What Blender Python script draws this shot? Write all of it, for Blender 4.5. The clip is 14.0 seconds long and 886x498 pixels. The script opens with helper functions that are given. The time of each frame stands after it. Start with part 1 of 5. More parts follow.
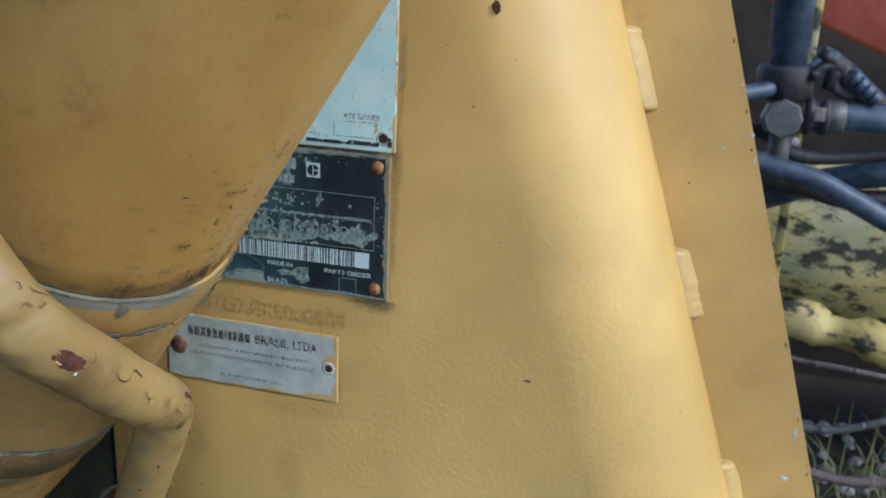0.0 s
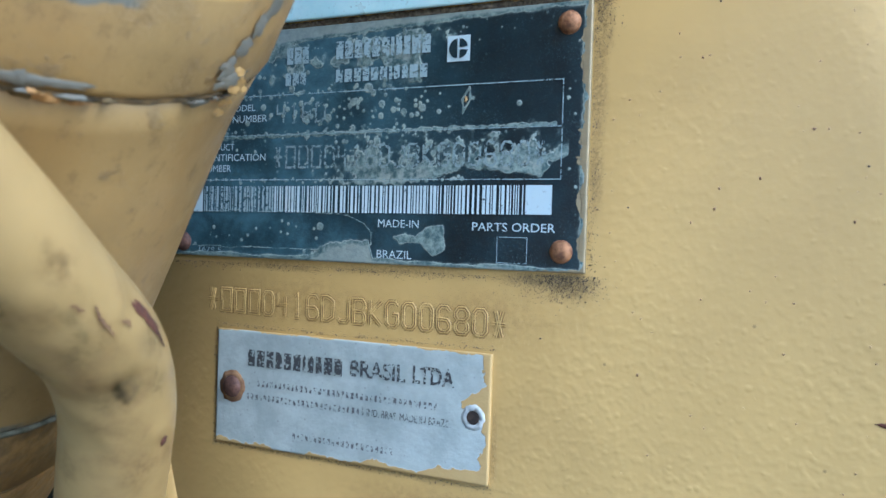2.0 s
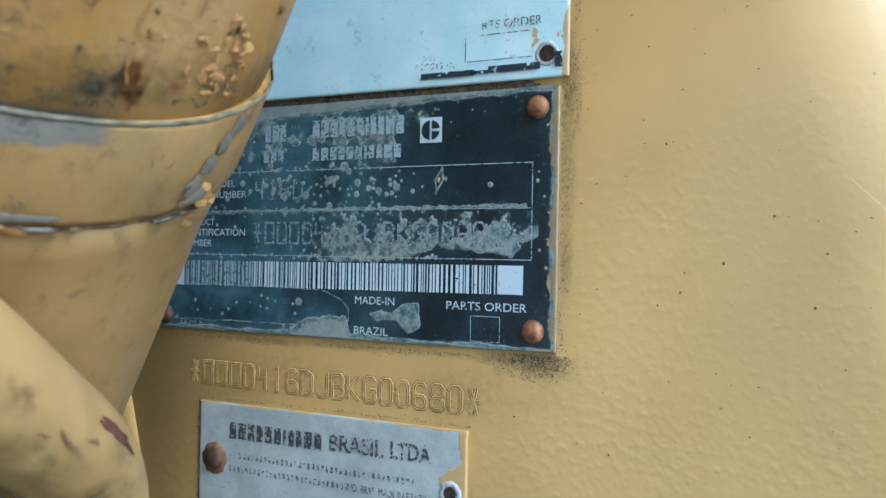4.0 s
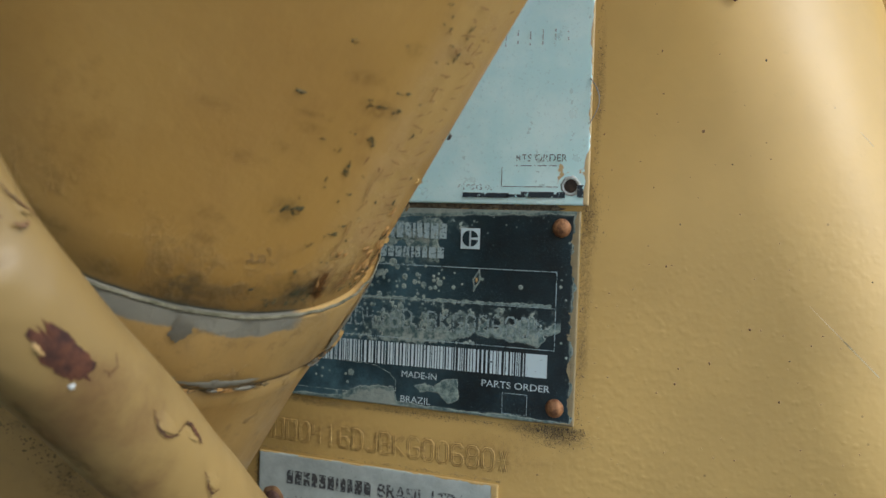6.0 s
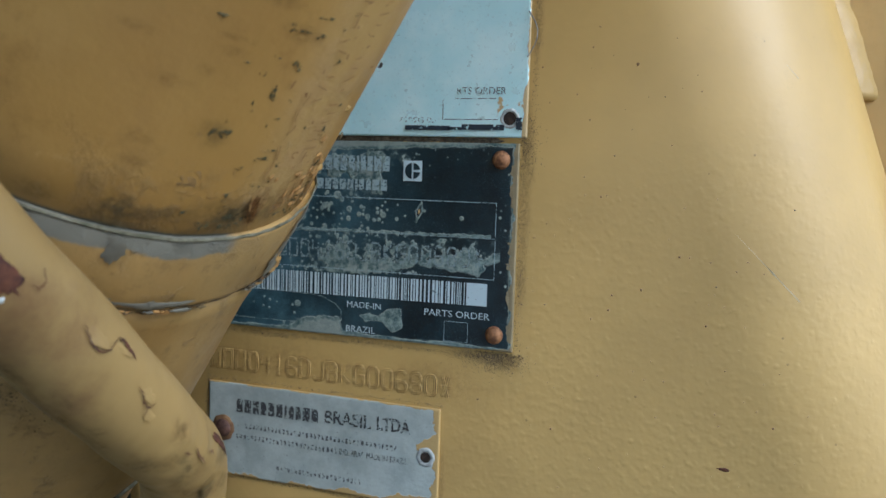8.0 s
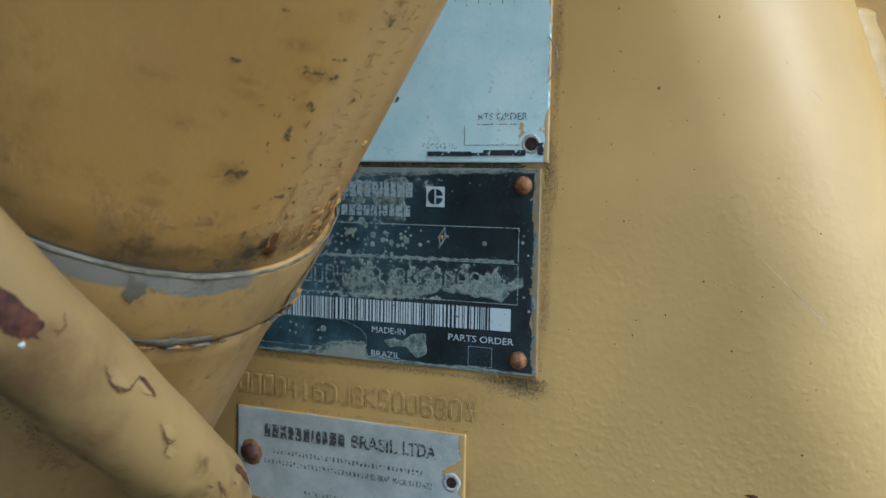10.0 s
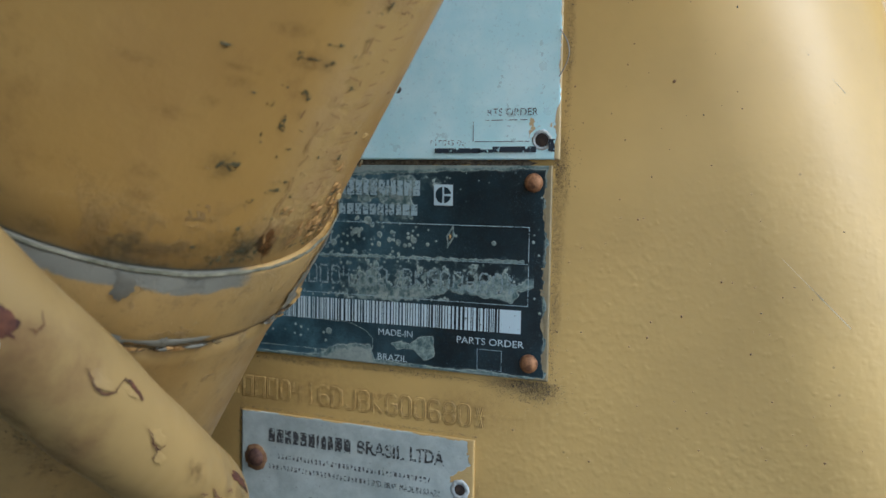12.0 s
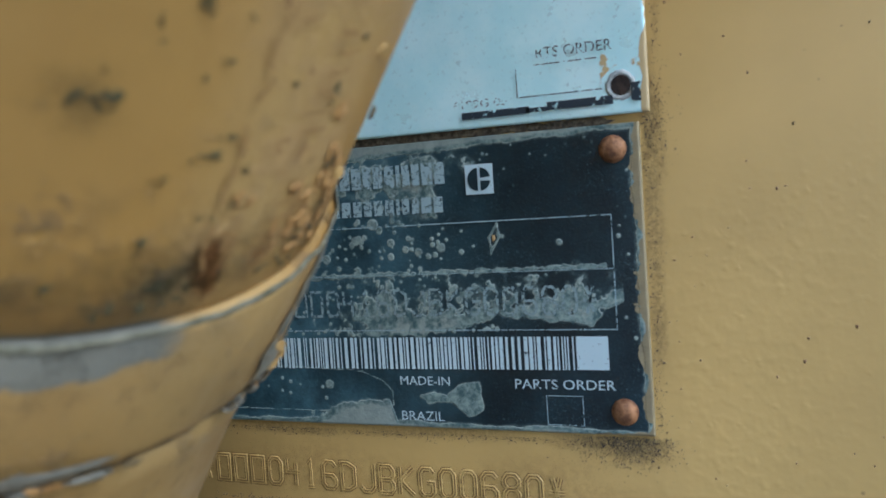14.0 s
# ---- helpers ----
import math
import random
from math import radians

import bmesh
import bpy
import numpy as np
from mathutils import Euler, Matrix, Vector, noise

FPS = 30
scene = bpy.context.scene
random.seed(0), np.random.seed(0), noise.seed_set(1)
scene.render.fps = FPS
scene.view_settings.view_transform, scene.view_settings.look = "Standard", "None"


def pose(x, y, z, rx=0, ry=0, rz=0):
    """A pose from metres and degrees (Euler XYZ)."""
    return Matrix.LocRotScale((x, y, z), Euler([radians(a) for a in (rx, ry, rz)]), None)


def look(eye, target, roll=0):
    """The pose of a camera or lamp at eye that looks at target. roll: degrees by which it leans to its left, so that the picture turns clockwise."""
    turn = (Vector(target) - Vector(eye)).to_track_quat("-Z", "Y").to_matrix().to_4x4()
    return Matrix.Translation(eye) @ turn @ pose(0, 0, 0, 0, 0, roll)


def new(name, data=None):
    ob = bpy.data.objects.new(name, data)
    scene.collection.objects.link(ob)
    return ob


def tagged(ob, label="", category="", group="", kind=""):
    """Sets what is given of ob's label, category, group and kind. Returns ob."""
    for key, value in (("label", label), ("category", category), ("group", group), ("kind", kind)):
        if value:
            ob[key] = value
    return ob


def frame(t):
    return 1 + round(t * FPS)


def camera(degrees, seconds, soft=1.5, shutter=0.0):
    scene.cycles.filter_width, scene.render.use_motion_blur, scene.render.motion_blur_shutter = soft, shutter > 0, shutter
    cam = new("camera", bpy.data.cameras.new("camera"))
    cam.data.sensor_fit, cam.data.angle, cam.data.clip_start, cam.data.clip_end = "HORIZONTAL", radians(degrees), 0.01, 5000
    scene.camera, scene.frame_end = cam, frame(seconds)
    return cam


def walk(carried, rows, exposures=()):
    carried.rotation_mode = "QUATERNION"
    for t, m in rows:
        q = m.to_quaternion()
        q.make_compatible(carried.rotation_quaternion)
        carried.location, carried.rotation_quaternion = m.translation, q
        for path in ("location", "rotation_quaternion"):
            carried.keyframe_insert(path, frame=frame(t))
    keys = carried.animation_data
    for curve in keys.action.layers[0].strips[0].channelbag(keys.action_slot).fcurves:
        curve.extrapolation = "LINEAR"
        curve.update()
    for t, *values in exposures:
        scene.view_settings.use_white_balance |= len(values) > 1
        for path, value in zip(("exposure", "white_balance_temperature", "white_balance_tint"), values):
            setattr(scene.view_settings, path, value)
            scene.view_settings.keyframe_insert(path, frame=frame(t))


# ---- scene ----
cam = camera(53.15, 14.0)
cam.data.dof.use_dof, cam.data.dof.focus_distance, cam.data.dof.aperture_fstop = True, 0.32, 25.0
EXPOSURES = [
    (0, 0.61, 5730, 10), (0.5, 0.62, 5430, 10), (1, 1.0, 5080, 10), (1.5, 1.26, 4910, 9), (2, 1.29, 4910, 10), (2.5, 1.31, 5110, 10), (3, 1.28, 5100, 10), (5.5, 0.62, 5750, 10),
    (6, 0.45, 6230, 10), (6.5, 0.43, 6230, 10), (7, 0.43, 5650, 10), (7.5, 0.42, 5500, 10), (10.5, 0.42, 5450, 10), (12, 0.47, 5550, 10), (13, 0.51, 5350, 10), (13.5, 0.45, 5310, 10), (14, 0.63, 5250, 10),
]
PATH = [
    (0, (0.1591, -0.4452, 1.2751), (0.0343, 0.0146, 1.1234), 2.49),
    (0.2, (0.1259, -0.3966, 1.2096), (-0.0182, 0.0677, 1.0930), 3.16),
    (0.5, (0.1018, -0.3682, 1.1169), (-0.0641, 0.0974, 1.0416), 4.03),
    (0.6, (0.0938, -0.3400, 1.1036), (-0.0817, 0.1240, 1.0413), 3.91),
    (1, (0.0767, -0.2650, 1.0992), (-0.1326, 0.1878, 1.0651), 3.41),
    (1.5, (0.0737, -0.2597, 1.1050), (-0.1474, 0.1883, 1.0838), 1.79),
    (2, (0.0928, -0.2591, 1.1036), (-0.1380, 0.1843, 1.0966), 1.77),
    (2.5, (0.0936, -0.2573, 1.1021), (-0.1382, 0.1856, 1.0946), 1.39),
    (3, (0.0971, -0.2562, 1.1019), (-0.1374, 0.1854, 1.1000), 1.53),
    (3.2, (0.1052, -0.2571, 1.1058), (-0.1299, 0.1842, 1.1072), 1.46),
    (5.3, (0.0950, -0.2741, 1.1326), (-0.1280, 0.1734, 1.1393), 0.56),
    (5.5, (0.1002, -0.2820, 1.1333), (-0.1165, 0.1686, 1.1415), 1.48),
    (6, (0.0912, -0.3350, 1.1689), (-0.1032, 0.1254, 1.1569), 1.82),
    (6.5, (0.0743, -0.3623, 1.1839), (-0.0959, 0.1064, 1.1477), 3.35),
    (7, (0.0854, -0.3537, 1.1811), (-0.0822, 0.1153, 1.1368), 2.85),
    (7.5, (0.0954, -0.3379, 1.1690), (-0.0772, 0.1293, 1.1247), 1.78),
    (7.7, (0.0992, -0.3389, 1.1643), (-0.0741, 0.1281, 1.1207), 1.76),
    (9.8, (0.1091, -0.3361, 1.1672), (-0.0834, 0.1238, 1.1299), 0.87),
    (10, (0.1073, -0.3375, 1.1702), (-0.0860, 0.1221, 1.1336), 0.94),
    (10.5, (0.1133, -0.3342, 1.1706), (-0.0824, 0.1244, 1.1343), 0.87),
    (11, (0.1117, -0.3319, 1.1733), (-0.0848, 0.1265, 1.1367), 0.64),
    (11.5, (0.1017, -0.3283, 1.1676), (-0.0930, 0.1308, 1.1314), 0.86),
    (12, (0.1059, -0.3266, 1.1676), (-0.0955, 0.1297, 1.1334), 0.88),
    (12.5, (0.0958, -0.3064, 1.1720), (-0.1143, 0.1468, 1.1494), -0.19),
    (13, (0.0830, -0.2918, 1.1777), (-0.1035, 0.1717, 1.1578), -1.48),
    (13.5, (0.0769, -0.2722, 1.1793), (-0.0934, 0.1973, 1.1556), -2.08),
    (14, (0.0476, -0.2349, 1.1600), (-0.1451, 0.2256, 1.1320), -3.82),
]
walk(cam, [(t, look(eye, target, roll)) for t, eye, target, roll in PATH], EXPOSURES)

# ---- light ----
SUN_AZ, SUN_EL = 70.0, 38.0   # degrees clockwise from -y towards +x, and above the ground
world = bpy.data.worlds.new("sky")
scene.world = world
world.use_nodes = True
wn = world.node_tree
sky = wn.nodes.new("ShaderNodeTexSky")
sky.sky_type = "NISHITA"
sky.sun_disc = False
sky.sun_elevation = radians(SUN_EL)
sky.sun_rotation = radians(180 - SUN_AZ)
sky.air_density, sky.dust_density, sky.ozone_density = 1.0, 1.2, 1.6
wn.links.new(sky.outputs["Color"], wn.nodes["Background"].inputs["Color"])
wn.nodes["Background"].inputs["Strength"].default_value = 0.15
sun = new("sun", bpy.data.lights.new("sun", "SUN"))
sun.data.energy, sun.data.angle, sun.data.color = 1.5, radians(34), (1.0, 0.97, 0.92)
sa, se = radians(SUN_AZ), radians(SUN_EL)
sun.matrix_world = look((3 * math.sin(sa) * math.cos(se), -3 * math.cos(sa) * math.cos(se), 1 + 3 * math.sin(se)), (0, 0, 1))


# ---- materials ----
class Nodes:
    """A short way to write a node material."""

    def __init__(self, name):
        self.mat = bpy.data.materials.new(name)
        self.mat.use_nodes = True
        self.tree = self.mat.node_tree
        self.bsdf = self.tree.nodes["Principled BSDF"]
        self.coord = self.tree.nodes.new("ShaderNodeTexCoord").outputs["Object"]

    def put(self, socket, value):
        if isinstance(value, bpy.types.NodeSocket):
            self.tree.links.new(value, socket)
        elif isinstance(value, tuple) and len(value) == 3 and socket.type == "RGBA":
            socket.default_value = (*value, 1)
        else:
            socket.default_value = value

    def noise(self, scale, detail=4.0, rough=0.55, stretch=None, shift=0.0):
        n = self.tree.nodes.new("ShaderNodeTexNoise")
        v = self.coord
        if stretch or shift:
            m = self.tree.nodes.new("ShaderNodeMapping")
            m.inputs["Scale"].default_value = stretch or (1, 1, 1)
            m.inputs["Location"].default_value = (shift, shift * 0.7, -shift)
            self.tree.links.new(v, m.inputs["Vector"])
            v = m.outputs[0]
        self.tree.links.new(v, n.inputs["Vector"])
        n.inputs["Scale"].default_value, n.inputs["Detail"].default_value, n.inputs["Roughness"].default_value = scale, detail, rough
        return n.outputs["Fac"]

    def spots(self, scale):
        n = self.tree.nodes.new("ShaderNodeTexVoronoi")
        self.tree.links.new(self.coord, n.inputs["Vector"])
        n.inputs["Scale"].default_value = scale
        return n.outputs["Distance"]

    def ramp(self, fac, a, b, lo=0.0, hi=1.0):
        n = self.tree.nodes.new("ShaderNodeMapRange")
        n.interpolation_type = "SMOOTHSTEP"
        for key, value in (("Value", fac), ("From Min", a), ("From Max", b), ("To Min", lo), ("To Max", hi)):
            self.put(n.inputs[key], value)
        return n.outputs["Result"]

    def math(self, op, a, b=0.0):
        n = self.tree.nodes.new("ShaderNodeMath")
        n.operation = op
        self.put(n.inputs[0], a)
        self.put(n.inputs[1], b)
        return n.outputs[0]

    def mix(self, fac, a, b):
        n = self.tree.nodes.new("ShaderNodeMix")
        n.data_type = "RGBA"
        self.put(n.inputs["Factor"], fac)
        self.put(n.inputs["A"], a)
        self.put(n.inputs["B"], b)
        return n.outputs["Result"]

    def attr(self, name):
        n = self.tree.nodes.new("ShaderNodeAttribute")
        n.attribute_name = name
        return n.outputs["Fac"]

    def axis(self, k):
        n = self.tree.nodes.new("ShaderNodeSeparateXYZ")
        self.tree.links.new(self.coord, n.inputs[0])
        return n.outputs[k]

    def bump(self, height, depth, strength=1.0):
        n = self.tree.nodes.new("ShaderNodeBump")
        n.inputs["Distance"].default_value, n.inputs["Strength"].default_value = depth, strength
        self.tree.links.new(height, n.inputs["Height"])
        self.tree.links.new(n.outputs[0], self.bsdf.inputs["Normal"])

    def done(self, color, rough=0.5, metal=0.0, spec=0.5):
        self.put(self.bsdf.inputs["Base Color"], color)
        self.put(self.bsdf.inputs["Roughness"], rough)
        self.put(self.bsdf.inputs["Metallic"], metal)
        self.put(self.bsdf.inputs["Specular IOR Level"], spec)
        return self.mat


def shade(c, f):
    return tuple(min(1.0, v * f) for v in c)


def paint(name, color, rough=0.42, lump=0.0004, lump_scale=330, dirt=0.35, faded=1.18, specks=0.5, stained=0.52, soil=(0.22, 0.13, 0.045), droplets=0.0, runs=False):
    """Old machine enamel: faded and dirty patches, orange-peel, fine dark specks."""
    n = Nodes(name)
    wide = n.ramp(n.noise(9, 5), 0.32, 0.72)
    c = n.mix(wide, shade(color, 0.9), shade(color, faded))
    stain = n.math("MULTIPLY", n.ramp(n.noise(26, 8, 0.7, shift=3.0), stained, stained + 0.24), dirt)
    c = n.mix(stain, c, soil)
    grain = n.math("MULTIPLY", n.ramp(n.noise(160, 6, 0.7, shift=7.0), 0.6, 0.8), 0.25)
    c = n.mix(grain, c, shade(color, 0.6))
    dots = n.math("MULTIPLY", n.ramp(n.spots(75), 0.02, 0.05, 1.0, 0.0), n.ramp(n.noise(40, 2, shift=11.0), 0.52, 0.6))
    c = n.mix(n.math("MULTIPLY", dots, specks), c, (0.07, 0.045, 0.025))
    lumps = n.math("MULTIPLY", n.ramp(n.noise(lump_scale, 1.0, 0.4), 0.36, 0.82), n.ramp(n.noise(13, 2, shift=5.0), 0.35, 0.65, 0.45, 1.0))
    peel = n.math("ADD", n.math("ADD", lumps, n.math("MULTIPLY", n.noise(lump_scale * 2.2, 2), 0.15)), n.math("MULTIPLY", n.noise(30, 2), 0.5))
    if droplets:
        where = n.ramp(n.noise(11, 3, shift=8.0), 0.38, 0.62, 0.4, 1.0)
        drops = n.math("MULTIPLY", n.math("MULTIPLY", n.ramp(n.spots(300), 0.0, 0.42, 1.0, 0.0), n.ramp(n.noise(190, 1, shift=2.7), 0.5, 0.62)), where)
        peel = n.math("ADD", peel, n.math("MULTIPLY", drops, droplets))
    if runs:   # the lower half was sprayed thick and lumpy, the upper half smooth
        peel = n.math("MULTIPLY", peel, n.ramp(n.math("ADD", n.axis(2), n.math("MULTIPLY", n.math("SUBTRACT", n.noise(12, 3, shift=4.0), 0.5), 0.12)), 1.13, 1.21, 1.0, 0.3))
    n.bump(peel, lump)
    return n.done(c, n.ramp(n.noise(45, 4, shift=2.0), 0.2, 0.8, rough - 0.03, rough + 0.06))


YELLOW = (0.56, 0.375, 0.122)
m_panel = paint("panel_enamel", YELLOW, rough=0.36, lump=0.0001, lump_scale=290, dirt=0.045, soil=(0.34, 0.18, 0.045), droplets=0.55, runs=True)
m_flange = paint("flange_enamel", (0.53, 0.35, 0.115), lump=0.00005, dirt=0.25)
m_weld = paint("painted_weld", (0.47, 0.325, 0.115), lump=0.0003, lump_scale=160, dirt=0.2)
m_pipe = paint("pipe_enamel", (0.31, 0.21, 0.075), lump=0.0006, lump_scale=90, dirt=0.75, faded=1.3, stained=0.5, specks=0.8, soil=(0.16, 0.085, 0.035))


def barrel_paint():
    """Ochre cylinder enamel; along the weld a band has flaked down to blue-grey primer."""
    n = Nodes("barrel_enamel")
    s = n.axis(2)
    c = n.mix(n.ramp(n.noise(11, 5), 0.3, 0.72), (0.39, 0.224, 0.053), (0.5, 0.31, 0.089))
    c = n.mix(n.math("MULTIPLY", n.ramp(n.noise(60, 7, 0.7, stretch=(1, 1, 0.6), shift=17.0), 0.42, 0.66), 0.3), c, (0.34, 0.185, 0.05))
    c = n.mix(n.math("MULTIPLY", n.ramp(n.noise(34, 8, 0.72, shift=4.0), 0.55, 0.75), 0.55), c, (0.2, 0.1, 0.025))
    grime = n.math("MULTIPLY", n.ramp(n.noise(95, 8, 0.75, shift=1.0), 0.57, 0.68), n.ramp(n.noise(14, 3, shift=9.0), 0.5, 0.68))
    near = n.ramp(n.math("ABSOLUTE", n.math("SUBTRACT", s, 0.052)), 0.002, 0.022, 0.75, 0.0)
    crust = n.math("MULTIPLY", near, n.ramp(n.noise(70, 8, 0.75, shift=6.0), 0.47, 0.62))
    c = n.mix(n.math("MULTIPLY", n.math("MAXIMUM", grime, crust), 0.5), c, (0.095, 0.072, 0.04))
    strip = n.math("MULTIPLY", n.ramp(n.math("ABSOLUTE", n.math("ADD", n.axis(1), 0.001)), 0.006, 0.02, 1.0, 0.0), n.ramp(n.axis(0), -0.03, -0.05))
    worn = n.math("MULTIPLY", n.math("MULTIPLY", n.math("MULTIPLY", strip, n.ramp(s, 0.044, 0.05)), n.ramp(s, 0.15, 0.12)), n.ramp(n.noise(85, 8, 0.7, stretch=(1, 1, 1.4), shift=13.0), 0.45, 0.6))
    c = n.mix(n.math("MULTIPLY", strip, 0.55), c, (0.5, 0.345, 0.13))
    c = n.mix(n.math("MULTIPLY", worn, 0.4), c, n.mix(n.noise(160, 6, 0.7), (0.33, 0.19, 0.075), (0.54, 0.37, 0.18)))
    # below the weld: dirtier paint, darkened further for the shade that falls there
    light_dirt_film = n.math("MULTIPLY", n.ramp(s, 0.0455, 0.0445), n.ramp(n.noise(26, 6, 0.65, shift=21.0), 0.3, 0.7, 0.5, 0.95))
    c = n.mix(light_dirt_film, c, n.mix(n.noise(90, 6, 0.7, shift=23.0), (0.215, 0.143, 0.051), (0.335, 0.222, 0.08)))
    c = n.mix(n.math("MULTIPLY", n.math("MULTIPLY", n.ramp(s, 0.0455, 0.0445), n.ramp(n.noise(170, 7, 0.74, shift=29.0), 0.52, 0.68)), 0.5), c, (0.15, 0.095, 0.035))
    edge = n.math("ADD", n.math("ADD", s, n.math("MULTIPLY", n.math("SUBTRACT", n.noise(42, 7, 0.62, shift=8.0), 0.5), 0.011)), n.math("MULTIPLY", n.math("SUBTRACT", n.noise(420, 4, 0.7, shift=5.0), 0.5), 0.0012))
    bare = n.math("MULTIPLY", n.math("MULTIPLY", n.ramp(edge, 0.0398, 0.041, 0.0, 0.94), n.ramp(s, 0.0463, 0.0472, 1.0, 0.0)), n.ramp(n.math("ADD", n.axis(1), n.math("MULTIPLY", n.noise(120, 6, 0.7), 0.008)), 0.0125, 0.0165))
    ring = n.ramp(n.math("ABSOLUTE", n.math("SUBTRACT", s, -0.0725)), 0.0012, 0.0022, 1.0, 0.0)
    lower = n.math("MULTIPLY", ring, n.ramp(n.noise(40, 5, shift=15.0), 0.36, 0.5))
    c = n.mix(n.math("MAXIMUM", bare, lower), c, n.mix(n.noise(90, 6), (0.13, 0.132, 0.107), (0.205, 0.205, 0.162)))
    n.bump(n.math("ADD", n.math("MULTIPLY", n.noise(70, 5, 0.6), 0.75), n.math("MULTIPLY", n.math("ADD", n.math("ADD", crust, grime), n.math("MULTIPLY", worn, 0.25)), 0.7)), 0.0005)
    return n.done(c, n.math("MAXIMUM", n.ramp(n.noise(60, 4), 0.2, 0.8, 0.34, 0.6), n.math("MULTIPLY", n.math("MAXIMUM", bare, lower), 0.8)), 0.0, n.ramp(n.math("MAXIMUM", bare, lower), 0.0, 1.0, 0.5, 0.12))


m_barrel = barrel_paint()
# the heavy soil is grime plus the shade behind the pipe, mixed into the colour
m_endcap = paint("end_cap_enamel", (0.34, 0.2, 0.06), lump=0.0002, dirt=0.92, stained=0.34, specks=0.8, soil=(0.09, 0.062, 0.03))


def simple(name, a, b, scale, rough=0.6, metal=0.0, lump=0.0004, detail=6.0, spec=0.5):
    n = Nodes(name)
    f = n.noise(scale, detail, 0.65)
    c = n.mix(n.ramp(f, 0.3, 0.7), a, b)
    c = n.mix(n.math("MULTIPLY", n.ramp(n.noise(scale * 0.22, 4, shift=4.0), 0.5, 0.75), 0.5), c, shade(a, 0.55))
    n.bump(f, lump)
    return n.done(c, rough, metal, spec)


m_rust = simple("rust", (0.03, 0.012, 0.009), (0.13, 0.046, 0.02), 240, 0.85, lump=0.0006)
m_rivet = simple("rusty_rivet", (0.13, 0.055, 0.023), (0.42, 0.205, 0.08), 420, 0.62, 0.1, 0.0004)
m_grey = simple("primer_grey", (0.13, 0.145, 0.14), (0.28, 0.29, 0.27), 120, 0.6)
m_mossgrey = simple("mossy_grey_paint", (0.025, 0.032, 0.018), (0.13, 0.135, 0.09), 45, 0.75, lump=0.0012)
m_beadgrey = simple("bare_weld", (0.085, 0.085, 0.052), (0.225, 0.212, 0.145), 260, 0.95, spec=0.1)
m_stain = simple("brown_stain", (0.12, 0.06, 0.028), (0.26, 0.15, 0.065), 220, 0.8)
m_rivet_dark = simple("dark_rusty_rivet", (0.04, 0.019, 0.013), (0.12, 0.056, 0.034), 420, 0.7, 0.05, 0.0004)
m_primer = simple("blue_grey_primer", (0.135, 0.131, 0.1), (0.215, 0.205, 0.155), 90, 0.6)
m_pale_primer = simple("pale_grey_primer", (0.26, 0.27, 0.24), (0.46, 0.46, 0.41), 120, 0.7)
m_seam = simple("seam_dirt", (0.06, 0.05, 0.028), (0.26, 0.17, 0.065), 160, 0.9, lump=0.0008)
m_dark = simple("dark_grime", (0.02, 0.017, 0.013), (0.06, 0.045, 0.03), 200, 0.85)
m_crust = simple("dirt_flake", (0.1, 0.075, 0.032), (0.25, 0.165, 0.065), 300, 0.9)
m_bark = simple("lifted_paint_edge", (0.16, 0.075, 0.025), (0.34, 0.19, 0.07), 260, 0.8)
m_peel = paint("peeled_paint", (0.5, 0.33, 0.13), lump=0.0004, dirt=0.3)
m_moss_dark = simple("dark_moss", (0.06, 0.045, 0.02), (0.17, 0.12, 0.048), 300, 0.95)
m_hole = simple("hole_dark", (0.012, 0.01, 0.008), (0.05, 0.03, 0.018), 500, 0.9)
m_washed = simple("bare_ring", (0.3, 0.33, 0.31), (0.6, 0.64, 0.6), 300, 0.5)


